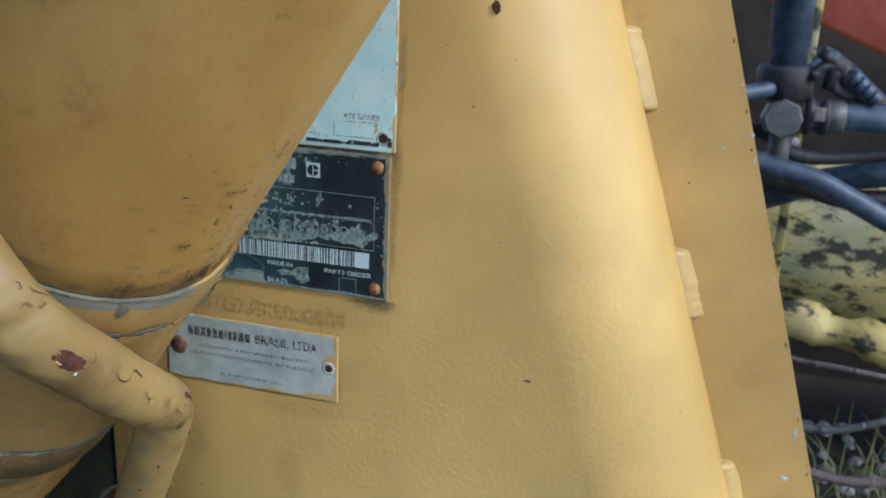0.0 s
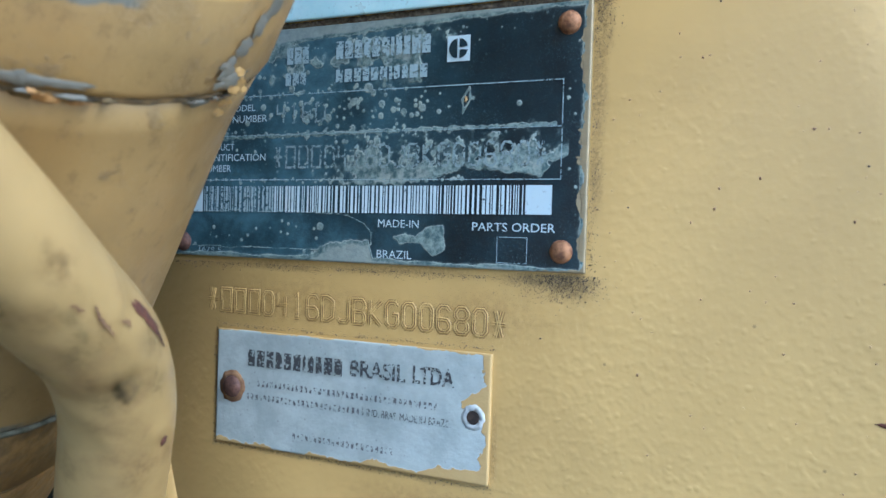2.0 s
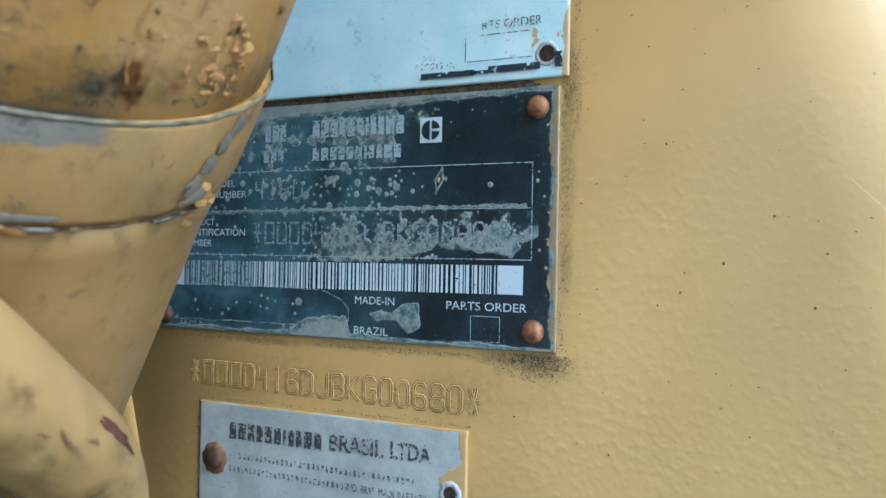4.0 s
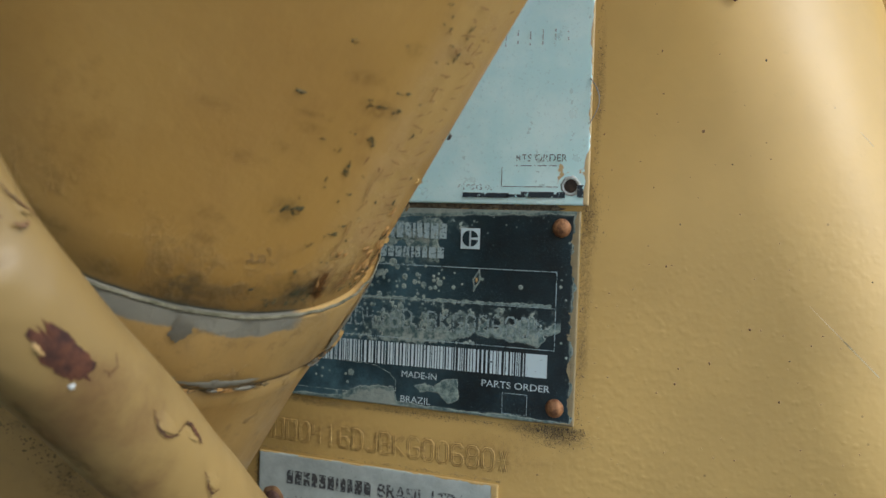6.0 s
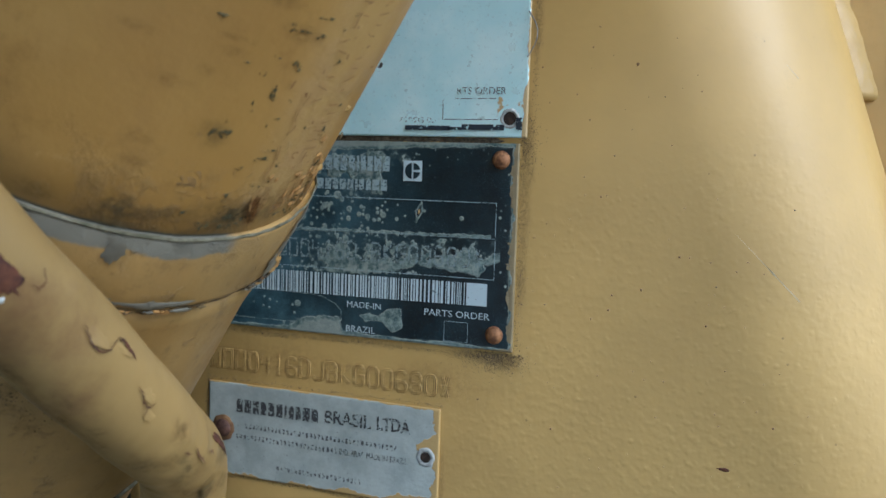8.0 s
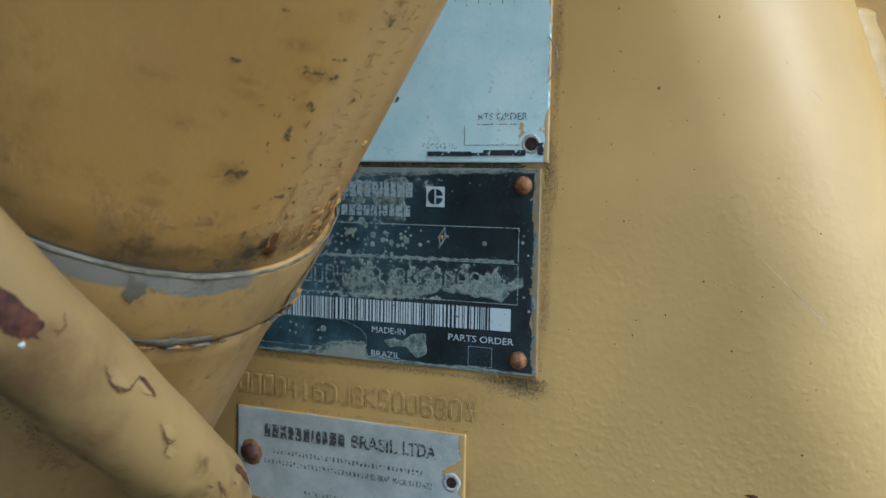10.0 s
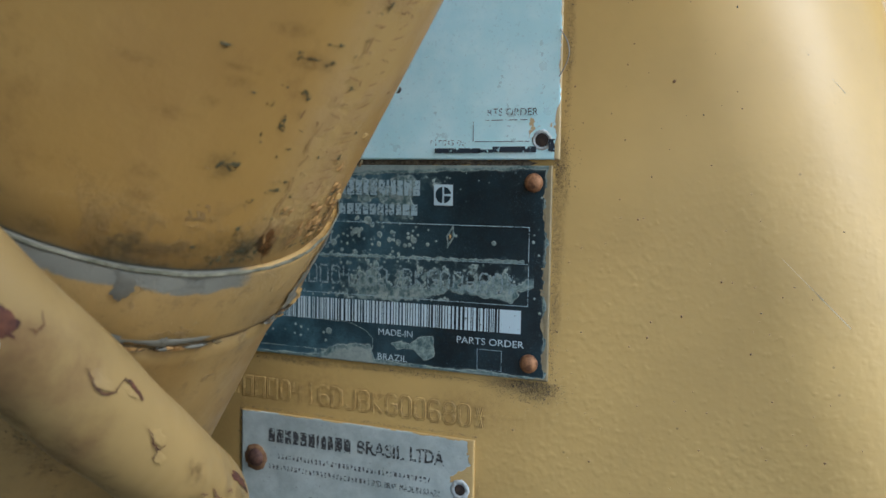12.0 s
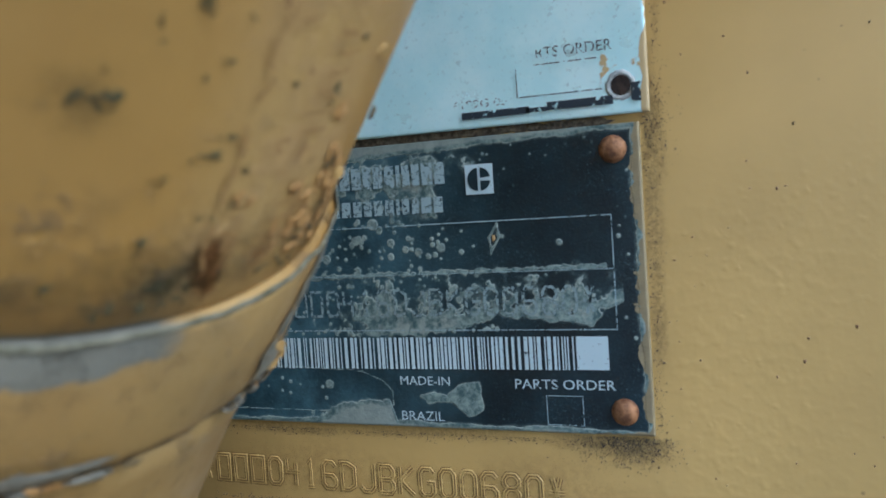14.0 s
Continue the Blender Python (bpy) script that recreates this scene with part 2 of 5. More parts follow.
def print_face():
    """Anodised face: navy-black print eaten away to dull grey metal, in a thin layer with pale rims; a sky veil is
    painted over its left.
    """
    n = Nodes("black_print")
    w = n.math("ADD", n.attr("wear"), n.math("MULTIPLY", n.math("SUBTRACT", n.noise(1500, 4, 0.6), 0.5), 0.18))
    ink = n.mix(n.ramp(n.noise(70, 6), 0.35, 0.75), (0.003, 0.011, 0.016), (0.009, 0.027, 0.036))
    ink = n.mix(n.math("MULTIPLY", n.math("MULTIPLY", n.ramp(n.noise(2100, 3, 0.7), 0.56, 0.7), n.ramp(n.noise(45, 4, shift=6.0), 0.4, 0.65, 0.2, 1.0)), 0.38), ink, (0.2, 0.3, 0.32))
    # blue-grey sky sheen painted into the ink, stronger towards the left
    light_dirt_film = n.math("MULTIPLY", n.ramp(n.noise(38, 6, 0.65, shift=12.0), 0.36, 0.66, 0.2, 1.0), n.ramp(n.axis(0), -0.025, -0.1, 0.05, 0.9))
    ink = n.mix(light_dirt_film, ink, (0.085, 0.18, 0.215))
    bare = n.mix(n.ramp(n.noise(420, 7, 0.68, shift=3.0), 0.35, 0.68), (0.08, 0.15, 0.155), (0.37, 0.48, 0.43))
    rim = n.ramp(n.math("ABSOLUTE", n.math("SUBTRACT", w, 0.52)), 0.015, 0.06, 1.0, 0.0)
    c = n.mix(n.math("MULTIPLY", n.ramp(w, 0.3, 0.5), 0.3), ink, bare)
    c = n.mix(n.ramp(w, 0.46, 0.62, 0.0, 0.92), c, bare)
    c = n.mix(n.math("MULTIPLY", rim, n.ramp(n.noise(260, 4, shift=9.0), 0.35, 0.6, 0.15, 0.75)), c, (0.45, 0.53, 0.46))
    c = n.mix(n.ramp(w, 0.68, 0.9, 0.0, 0.7), c, n.mix(n.noise(300, 5, shift=4.0), (0.3, 0.36, 0.33), (0.55, 0.62, 0.54)))
    over = n.attr("paint")
    c = n.mix(n.ramp(n.math("ADD", over, n.math("MULTIPLY", n.math("SUBTRACT", n.noise(500, 5, 0.65), 0.5), 0.3)), 0.47, 0.54), c, n.mix(n.noise(300, 5), (0.22, 0.19, 0.12), (0.44, 0.36, 0.19)))
    n.bump(n.math("ADD", n.noise(900, 3), n.ramp(w, 0.45, 0.55)), 0.00012)
    return n.done(c, n.ramp(w, 0.45, 0.55, 0.3, 0.46), n.ramp(w, 0.48, 0.56, 0.0, 0.35), 0.55)


def alloy_face(name, a, b, metal, rough, lump=0.00015, speckle=0.35, cover=1.0):
    """Weathered aluminium with overspray of yellow paint left along some edges."""
    n = Nodes(name)
    w = n.math("ADD", n.attr("wear"), n.math("MULTIPLY", n.math("SUBTRACT", n.noise(700, 5, 0.65), 0.5), 0.25))
    c = n.mix(n.ramp(n.noise(55, 7, 0.65), 0.32, 0.7), a, b)
    c = n.mix(n.math("MULTIPLY", n.ramp(n.noise(900, 4), 0.58, 0.75), 0.3), c, shade(a, 0.5))
    c = n.mix(n.math("MULTIPLY", n.ramp(n.spots(260), 0.05, 0.12, 1.0, 0.0), speckle), c, (0.12, 0.12, 0.11))
    on = n.ramp(w, 0.48, 0.54)
    edge = n.ramp(n.math("ABSOLUTE", n.math("SUBTRACT", w, 0.47)), 0.02, 0.06, 1.0, 0.0)
    c = n.mix(n.math("MULTIPLY", edge, 0.3), c, (0.62, 0.7, 0.68))
    c = n.mix(n.math("MULTIPLY", on, cover), c, n.mix(n.noise(120, 4), (0.46, 0.31, 0.11), (0.56, 0.4, 0.16)))
    n.bump(n.math("ADD", n.noise(600, 4), n.math("MULTIPLY", on, 0.9)), lump)
    return n.done(c, n.ramp(n.noise(130, 5), 0.25, 0.75, rough - 0.08, rough + 0.12), n.math("MULTIPLY", n.ramp(w, 0.48, 0.54, 1.0, 0.0), metal))


m_print = print_face()
m_alloy = alloy_face("dull_aluminium", (0.38, 0.44, 0.405), (0.53, 0.6, 0.55), 0.2, 0.48)
m_bright = alloy_face("bright_aluminium", (0.6, 0.92, 0.93), (0.74, 1.0, 0.99), 0.2, 0.34, 0.00003, 0.12, 0.92)


def ink(name, color, wear=0.5, scale=900):
    """Printed ink with worn-through holes."""
    n = Nodes(name)
    n.done(color, 0.5)
    gap = n.ramp(n.noise(scale, 4, 0.65), wear, wear + 0.06, 0.0, 1.0)
    clear = n.tree.nodes.new("ShaderNodeBsdfTransparent")
    both = n.tree.nodes.new("ShaderNodeMixShader")
    n.put(both.inputs[0], gap)
    n.tree.links.new(n.bsdf.outputs[0], both.inputs[1])
    n.tree.links.new(clear.outputs[0], both.inputs[2])
    n.tree.links.new(both.outputs[0], n.tree.nodes["Material Output"].inputs["Surface"])
    return n.mat


def fading(name, color, strength=0.7, scale=300, fine=0.45):
    """Thin dirt that thins out towards its rim by the mesh's fade value, broken up by grain."""
    n = Nodes(name)
    n.done(color, 0.85, 0.0, 0.15)
    cover = n.math("MULTIPLY", n.math("MULTIPLY", n.attr("fade"), n.ramp(n.noise(scale, 7, 0.72), fine - 0.12, fine + 0.18)), strength)
    clear = n.tree.nodes.new("ShaderNodeBsdfTransparent")
    both = n.tree.nodes.new("ShaderNodeMixShader")
    n.put(both.inputs[0], cover)
    n.tree.links.new(clear.outputs[0], both.inputs[1])
    n.tree.links.new(n.bsdf.outputs[0], both.inputs[2])
    n.tree.links.new(both.outputs[0], n.tree.nodes["Material Output"].inputs["Surface"])
    return n.mat


m_smudge = fading("dirt_shade_smudge", (0.14, 0.11, 0.062), 0.35, 900)
m_brown_smudge = fading("brown_smudge", (0.17, 0.1, 0.04), 0.24, 380)
m_faint_stain = fading("faint_stain", (0.3, 0.18, 0.065), 0.2, 380)
m_olive_smudge = fading("olive_smudge", (0.1, 0.088, 0.045), 0.32, 420)
m_speck = ink("feathery_dirt", (0.1, 0.085, 0.036), 0.47, 700)
m_groove = ink("groove_dirt", (0.2, 0.115, 0.035), 0.52, 330)
m_relief = ink("worn_brown_relief", (0.36, 0.215, 0.075), 0.49, 420)
m_fleck = ink("rust_flecks", (0.085, 0.045, 0.026), 0.46, 260)
m_lump = paint("layered_brown_paint", (0.4, 0.225, 0.072), lump=0.0005, dirt=0.4)
m_rusty_smudge = fading("rusty_smudge", (0.33, 0.155, 0.048), 0.26, 420)
m_ochre_flake = paint("ochre_flake", (0.44, 0.28, 0.095), lump=0.0003, dirt=0.3)
m_collar = simple("chipped_cream_paint", (0.07, 0.072, 0.055), (0.24, 0.195, 0.11), 110, 0.6)
m_grit = simple("gritty_dirt", (0.07, 0.058, 0.042), (0.26, 0.21, 0.14), 700, 0.95, lump=0.0005)
m_grit_dark = simple("dark_grit", (0.05, 0.042, 0.032), (0.16, 0.125, 0.08), 600, 0.95)
m_white = ink("white_print", (0.52, 0.65, 0.67), 0.64)
m_faint = ink("worn_white_print", (0.34, 0.46, 0.48), 0.55)
m_worn_white = ink("pale_worn_print", (0.33, 0.44, 0.45), 0.53, 900)
m_struck = ink("worn_stamp", (0.27, 0.36, 0.36), 0.51, 1100)
m_black = ink("black_stamp", (0.06, 0.065, 0.065), 0.51, 800)
m_navy = ink("navy_strip", (0.022, 0.034, 0.045), 0.54, 420)
m_fine = ink("fine_black_stamp", (0.13, 0.135, 0.135), 0.46, 650)
m_ghost = ink("ghost_stamp", (0.3, 0.34, 0.35), 0.46, 500)
m_scratch = simple("scratch_metal", (0.76, 0.65, 0.4), (0.88, 0.78, 0.52), 600, 0.4, 0.0, 0.0001)


# ---- mesh helpers ----
def part(name, bm, material, parent=None, label="", smooth=True):
    """Links a bmesh (or a vertices-and-faces pair) as one mesh object under its thing."""
    data = bpy.data.meshes.new(name)
    if isinstance(bm, tuple):
        data.from_pydata(*bm[:1], [], bm[1])
    else:
        bm.to_mesh(data)
        bm.free()
    data.materials.append(material)
    if smooth:
        data.polygons.foreach_set("use_smooth", [True] * len(data.polygons))
    ob = new(name, data)
    if parent:
        ob.parent = parent
        ob.matrix_parent_inverse = parent.matrix_world.inverted()
    if label:
        tagged(ob, label)
    return ob


def thing(name, place, label, category, group="", kind=""):
    ob = new(name)
    ob.empty_display_size = 0.02
    ob.location = place
    bpy.context.view_layer.update()
    return tagged(ob, label, category, group, kind)


def box(lo, hi, bevel=0.0, seg=2):
    bm = bmesh.new()
    bmesh.ops.create_cube(bm, size=1.0)
    for v in bm.verts:
        v.co = Vector([lo[k] + (v.co[k] + 0.5) * (hi[k] - lo[k]) for k in range(3)])
    if bevel:
        bmesh.ops.bevel(bm, geom=bm.edges[:], offset=bevel, segments=seg, affect="EDGES", profile=0.5)
    return bm


def frame_of(d):
    d = Vector(d).normalized()
    a = d.cross(Vector((0, 1, 0) if abs(d.y) < 0.9 else (1, 0, 0))).normalized()
    return d, a, d.cross(a)


def lathe(origin, d, profile, sides=96, wobble=0.0, close=True):
    """A body turned about d: profile rows of (along, radius)."""
    d, a, b = frame_of(d)
    o = Vector(origin)
    verts, faces = [], []
    for k, (s, r) in enumerate(profile):
        for i in range(sides):
            th = 2 * math.pi * i / sides
            w = wobble * noise.noise(Vector((math.cos(th) * 4, math.sin(th) * 4, s * 90))) if wobble else 0
            verts.append(o + d * s + (a * math.cos(th) + b * math.sin(th)) * (r + w))
    for k in range(len(profile) - 1):
        for i in range(sides):
            j = (i + 1) % sides
            faces.append((k * sides + i, k * sides + j, (k + 1) * sides + j, (k + 1) * sides + i))
    if close:
        faces.append(tuple(range(sides))[::-1])
        faces.append(tuple((len(profile) - 1) * sides + i for i in range(sides)))
    return verts, faces


def sweep(points, radius, sides=20, dent=0.0, seed=0.0, pinches=()):
    """A round tube along a smooth line of points."""
    verts, faces = [], []
    pts = [Vector(p) for p in points]
    up = Vector((0.3, 0.2, 1)).normalized()
    for k, p in enumerate(pts):
        t = (pts[min(k + 1, len(pts) - 1)] - pts[max(k - 1, 0)]).normalized()
        a = t.cross(up).normalized() if k == 0 else (a - t * a.dot(t)).normalized()
        b = t.cross(a)
        r = radius(k / (len(pts) - 1)) if callable(radius) else radius
        for i in range(sides):
            th = 2 * math.pi * i / sides
            out = a * math.cos(th) + b * math.sin(th)
            w = dent * noise.noise((p + out * r) * 45 + Vector((seed, 0, 0))) if dent else 0
            for at, along, depth, narrow, wide in pinches:
                q = p + out * r - at
                s = q.dot(along)
                w -= depth * math.exp(-(s / narrow) ** 2 - (q - along * s).length_squared / wide ** 2)
            verts.append(p + out * (r + w))
    for k in range(len(pts) - 1):
        for i in range(sides):
            j = (i + 1) % sides
            faces.append((k * sides + i, k * sides + j, (k + 1) * sides + j, (k + 1) * sides + i))
    faces.append(tuple(range(sides))[::-1])
    faces.append(tuple((len(pts) - 1) * sides + i for i in range(sides)))
    return verts, faces


def rounded(corners, radius, steps=14):
    """A polyline whose inner corners are rounded arcs."""
    pts = [Vector(c) for c in corners]
    out = [pts[0]]
    for k in range(1, len(pts) - 1):
        r = radius[k - 1] if isinstance(radius, (list, tuple)) else radius
        a, b = pts[k] + (pts[k - 1] - pts[k]).normalized() * r, pts[k] + (pts[k + 1] - pts[k]).normalized() * r
        for i in range(steps + 1):
            u = i / steps
            out.append(a * (1 - u) ** 2 + pts[k] * 2 * u * (1 - u) + b * u * u)
    out.append(pts[-1])
    even, fine = [], 0.0025
    for k in range(len(out) - 1):
        n = max(1, int((out[k + 1] - out[k]).length / fine))
        even += [out[k].lerp(out[k + 1], i / n) for i in range(n)]
    return even + [out[-1]]


def blob(project, u, v, du, dv, seed, lift=0.0003, ragged=0.35, n=26, turn=0.0):
    """A flat ragged patch: project(u, v, lift) puts it on a surface."""
    verts = [project(u, v, lift)]
    rim = []
    for i in range(n):
        th = 2 * math.pi * i / n
        k = 1 + ragged * noise.noise(Vector((math.cos(th) * 1.6 + seed * 7.3, math.sin(th) * 1.6, seed))) + 0.6 * ragged * noise.noise(Vector((math.cos(th) * 5, math.sin(th) * 5 + seed * 3.1, seed))) + 0.45 * ragged * noise.noise(Vector((math.cos(th) * 14, math.sin(th) * 14, seed * 5.7)))
        rim.append((math.cos(th + turn) * du * k, math.sin(th + turn) * dv * k))
    for f, l in ((0.55, 1.0), (1.0, 0.15)):
        verts += [project(u + x * f, v + y * f, lift * l) for x, y in rim]
    faces = [(0, 1 + i, 1 + (i + 1) % n) for i in range(n)]
    faces += [(1 + i, 1 + n + i, 1 + n + (i + 1) % n, 1 + (i + 1) % n) for i in range(n)]
    return verts, faces


def smudge(name, project, u, v, du, dv, seed, material, parent, label="", lift=0.00018, n=28):
    """A soft patch of dirt on a surface, full in its middle and fading out."""
    verts, values = [project(u, v, lift)], [1.0]
    for f, value in ((0.3, 0.9), (0.55, 0.6), (0.8, 0.2), (1.0, 0.0)):
        for i in range(n):
            th = 2 * math.pi * i / n
            k = f * (1 + 0.4 * noise.noise(Vector((math.cos(th) * 1.5 + seed * 3.3, math.sin(th) * 1.5, seed))) + 0.2 * noise.noise(Vector((math.cos(th) * 4, math.sin(th) * 4, seed * 2.1))))
            verts.append(project(u + math.cos(th) * du * k, v + math.sin(th) * dv * k, lift))
            values.append(value)
    faces = [(0, 1 + i, 1 + (i + 1) % n) for i in range(n)]
    for r in range(3):
        faces += [(1 + r * n + i, 1 + r * n + n + i, 1 + r * n + n + (i + 1) % n, 1 + r * n + (i + 1) % n) for i in range(n)]
    ob = part(name, (verts, faces), material, parent, label)
    ob.data.attributes.new("fade", "FLOAT", "POINT").data.foreach_set("value", values)
    return ob


def joined(pieces):
    verts, faces = [], []
    for v, f in pieces:
        o = len(verts)
        verts += v
        faces += [tuple(i + o for i in q) for q in f]
    return verts, faces


def lettering(text, x, z, height, width, y, bold=0.0):
    """Flat letters of the built-in font in the plane y, from the lower left corner x, z, fitted to width and height."""
    curve = bpy.data.curves.new("lettering", "FONT")
    curve.body, curve.resolution_u, curve.offset = text, 3, bold
    ob = bpy.data.objects.new("lettering", curve)
    scene.collection.objects.link(ob)
    bpy.context.view_layer.update()
    data = bpy.data.meshes.new_from_object(ob.evaluated_get(bpy.context.evaluated_depsgraph_get()))
    bpy.data.objects.remove(ob)
    co = [v.co.copy() for v in data.vertices]
    faces = [tuple(p.vertices) for p in data.polygons]
    bpy.data.meshes.remove(data)
    x0, x1 = min(c.x for c in co), max(c.x for c in co)
    z0, z1 = min(c.y for c in co), max(c.y for c in co)
    return [Vector((x + (c.x - x0) / (x1 - x0) * width, y, z + (c.y - z0) / (z1 - z0) * height)) for c in co], faces


def rects(rows, y):
    """Flat bars in the plane y: rows of (x0, z0, x1, z1)."""
    verts, faces = [], []
    for x0, z0, x1, z1 in rows:
        o = len(verts)
        verts += [Vector(c) for c in ((x0, y, z0), (x1, y, z0), (x1, y, z1), (x0, y, z1))]
        faces.append((o, o + 1, o + 2, o + 3))
    return verts, faces


def outline(x0, z0, x1, z1, w):
    return [(x0, z0, x1, z0 + w), (x0, z1 - w, x1, z1), (x0, z0 + w, x0 + w, z1 - w), (x1 - w, z0 + w, x1, z1 - w)]


def name_bars(x0, z0, x1, z1, widths, gap=0.22):
    """One plain bar to a letter of a name, in the letters' own widths."""
    unit = (x1 - x0) / (sum(widths) + gap * (len(widths) - 1))
    rows, x = [], x0
    for w in widths:
        rows.append((x, z0, x + w * unit, z1))
        x += (w + gap) * unit
    return rows


LONG_NAME, SHORT_NAME = (1, 1.1, 1, 0.9, 1, 1, 0.4, 0.8, 0.8, 1.1, 1), (1, 1.1, 1)


def word_bars(x0, z0, x1, z1, seed, mean=0.0035, gap=0.0008):
    """Upright bars, one to a letter, that stand for lettering."""
    rng = random.Random(seed)
    rows, x = [], x0
    while x < x1 - mean * 0.6:
        w = min(mean * rng.uniform(0.75, 1.1), x1 - x)
        rows.append((x, z0, x + w, z1))
        x += w + gap
    return rows


STROKES = {"0": "10 01 05 16 36 45 41 30 10", "1": "15 26 20|10 30", "4": "06 03 43|35 30", "6": "45 36 16 05 01 10 30 41 42 33 03", "8": "13 04 05 16 36 45 44 33 13 02 01 10 30 41 42 33",
           "D": "00 06 26 45 41 20 00", "J": "46 41 30 10 01", "B": "00 06 36 45 44 33 03|33 42 41 30 00", "K": "00 06|46 03 40", "G": "45 36 16 05 01 10 30 41 43 23", "*": "10 36|16 30|03 43",
           "#": "00 06 46 40 00"}


def stroke_lines(char, x, z, width, height):
    """The strokes of one character of a die or dot stamp, as lines of (x, z); # is a plain frame."""
    return [[(x + int(p[0]) / 4 * width, z + int(p[1]) / 6 * height) for p in line.split()] for line in STROKES[char].split("|")]


def ridge(line, profile, y):
    """A strip along a line in the plane y: profile rows of (sideways, out)."""
    verts, faces, m = [], [], len(profile)
    closed = line[0] == line[-1]
    pts = [Vector((a, 0, b)) for a, b in line]
    for k, p in enumerate(pts):
        before = pts[k - 1] if k else (pts[-2] if closed else None)
        after = pts[k + 1] if k < len(pts) - 1 else (pts[1] if closed else None)
        d0 = (p - before).normalized() if before else (after - p).normalized()
        d1 = (after - p).normalized() if after else d0
        t = (d0 + d1).normalized() if (d0 + d1).length > 0.1 else d0
        side = t.cross(Vector((0, 1, 0))) / max(0.55, t.dot(d0))
        verts += [p + side * u + Vector((0, y - h, 0)) for u, h in profile]
    for k in range(len(pts) - 1):
        faces += [(k * m + i, k * m + i + 1, (k + 1) * m + i + 1, (k + 1) * m + i) for i in range(m - 1)]
    return verts, faces


def inside(x, z, corners):
    """How deep a point lies within a polygon, in metres; negative outside."""
    best, hit = 1.0, False
    for (ax, az), (bx, bz) in zip(corners, corners[1:] + corners[:1]):
        t = max(0.0, min(1.0, ((x - ax) * (bx - ax) + (z - az) * (bz - az)) / ((bx - ax) ** 2 + (bz - az) ** 2)))
        best = min(best, math.hypot(x - ax - t * (bx - ax), z - az - t * (bz - az)))
        if (az > z) != (bz > z) and x < ax + (z - az) / (bz - az) * (bx - ax):
            hit = not hit
    return best if hit else -best


def along(rows, x):
    """A broken line z(x) through rows of (x, z)."""
    for (a, za), (b, zb) in zip(rows, rows[1:]):
        if x <= b:
            return za + (zb - za) * max(0.0, (x - a) / (b - a))
    return rows[-1][1]


SERIAL = "*###0416DJBKG00680*"


def bar_parts(name, rows, y, material, parent, label):
    """Each bar of a printed row as a part of its own."""
    for row in rows:
        part(name, rects([row], y), material, parent, label, smooth=False)


# ---- the machine's side frame ----
BEND_X, BEND_Z, BEND_SLOPE = 0.1574, 1.1288, -0.3308
EDGE_X, EDGE_Z, EDGE_SLOPE = 0.1954, 1.1910, -0.3053
FLANGE_Y = 0.085
LEFT_X = -0.183


def bend_x(z):
    return BEND_X + BEND_SLOPE * (z - BEND_Z)


def edge_x(z):
    return EDGE_X + EDGE_SLOPE * (z - EDGE_Z)


def side_panel():
    """A folded steel side: flat in the plane y = 0, rolled back round a slanting edge, with its thickness."""
    r, thick = 0.072, 0.008
    section = [(LEFT_X, 0.0015), (LEFT_X + 0.0015, 0.0), (-0.1, 0.0)]
    for k in range(25):
        a = radians(90 * k / 24)
        section.append((("b", -r + r * math.sin(a)), r - r * math.cos(a)))
    section.append((("b", 0.0), FLANGE_Y + 0.004))
    inner = [(("b", -thick), FLANGE_Y + 0.004)]
    for k in range(24, -1, -4):
        a = radians(90 * k / 24)
        inner.append((("b", -r + (r - thick) * math.sin(a)), r - (r - thick) * math.cos(a)))
    inner += [(LEFT_X, thick)]
    loop = section + inner
    zs = [0.05 * k for k in range(36)]
    verts, faces = [], []
    for z in zs:
        for x, y in loop:
            verts.append(Vector((bend_x(z) + x[1] if isinstance(x, tuple) else x, y, z)))
    n = len(loop)
    for k in range(len(zs) - 1):
        for i in range(n):
            j = (i + 1) % n
            faces.append((k * n + i, k * n + j, (k + 1) * n + j, (k + 1) * n + i))
    faces.append(tuple(range(n))[::-1])
    faces.append(tuple((len(zs) - 1) * n + i for i in range(n)))
    return verts, faces


def flange_plate():
    zs = [0.0, 0.4, 0.8, 1.0, 1.2, 1.4, 1.75]
    bm = bmesh.new()
    rings = []
    for z in zs:
        rings.append([bm.verts.new(c) for c in ((bend_x(z) - 0.05, FLANGE_Y, z), (edge_x(z), FLANGE_Y, z), (edge_x(z), FLANGE_Y + 0.012, z), (bend_x(z) - 0.05, FLANGE_Y + 0.012, z))])
    for a, b in zip(rings, rings[1:]):
        for i in range(4):
            bm.faces.new((a[i], a[(i + 1) % 4], b[(i + 1) % 4], b[i]))
    bm.faces.new(rings[0][::-1])
    bm.faces.new(rings[-1])
    edges = [e for e in bm.edges if all(abs(v.co.x - edge_x(v.co.z)) < 1e-5 for v in e.verts) and abs(e.verts[0].co.z - e.verts[1].co.z) > 0.01]
    bmesh.ops.bevel(bm, geom=edges, offset=0.0015, segments=2, affect="EDGES")
    return bm


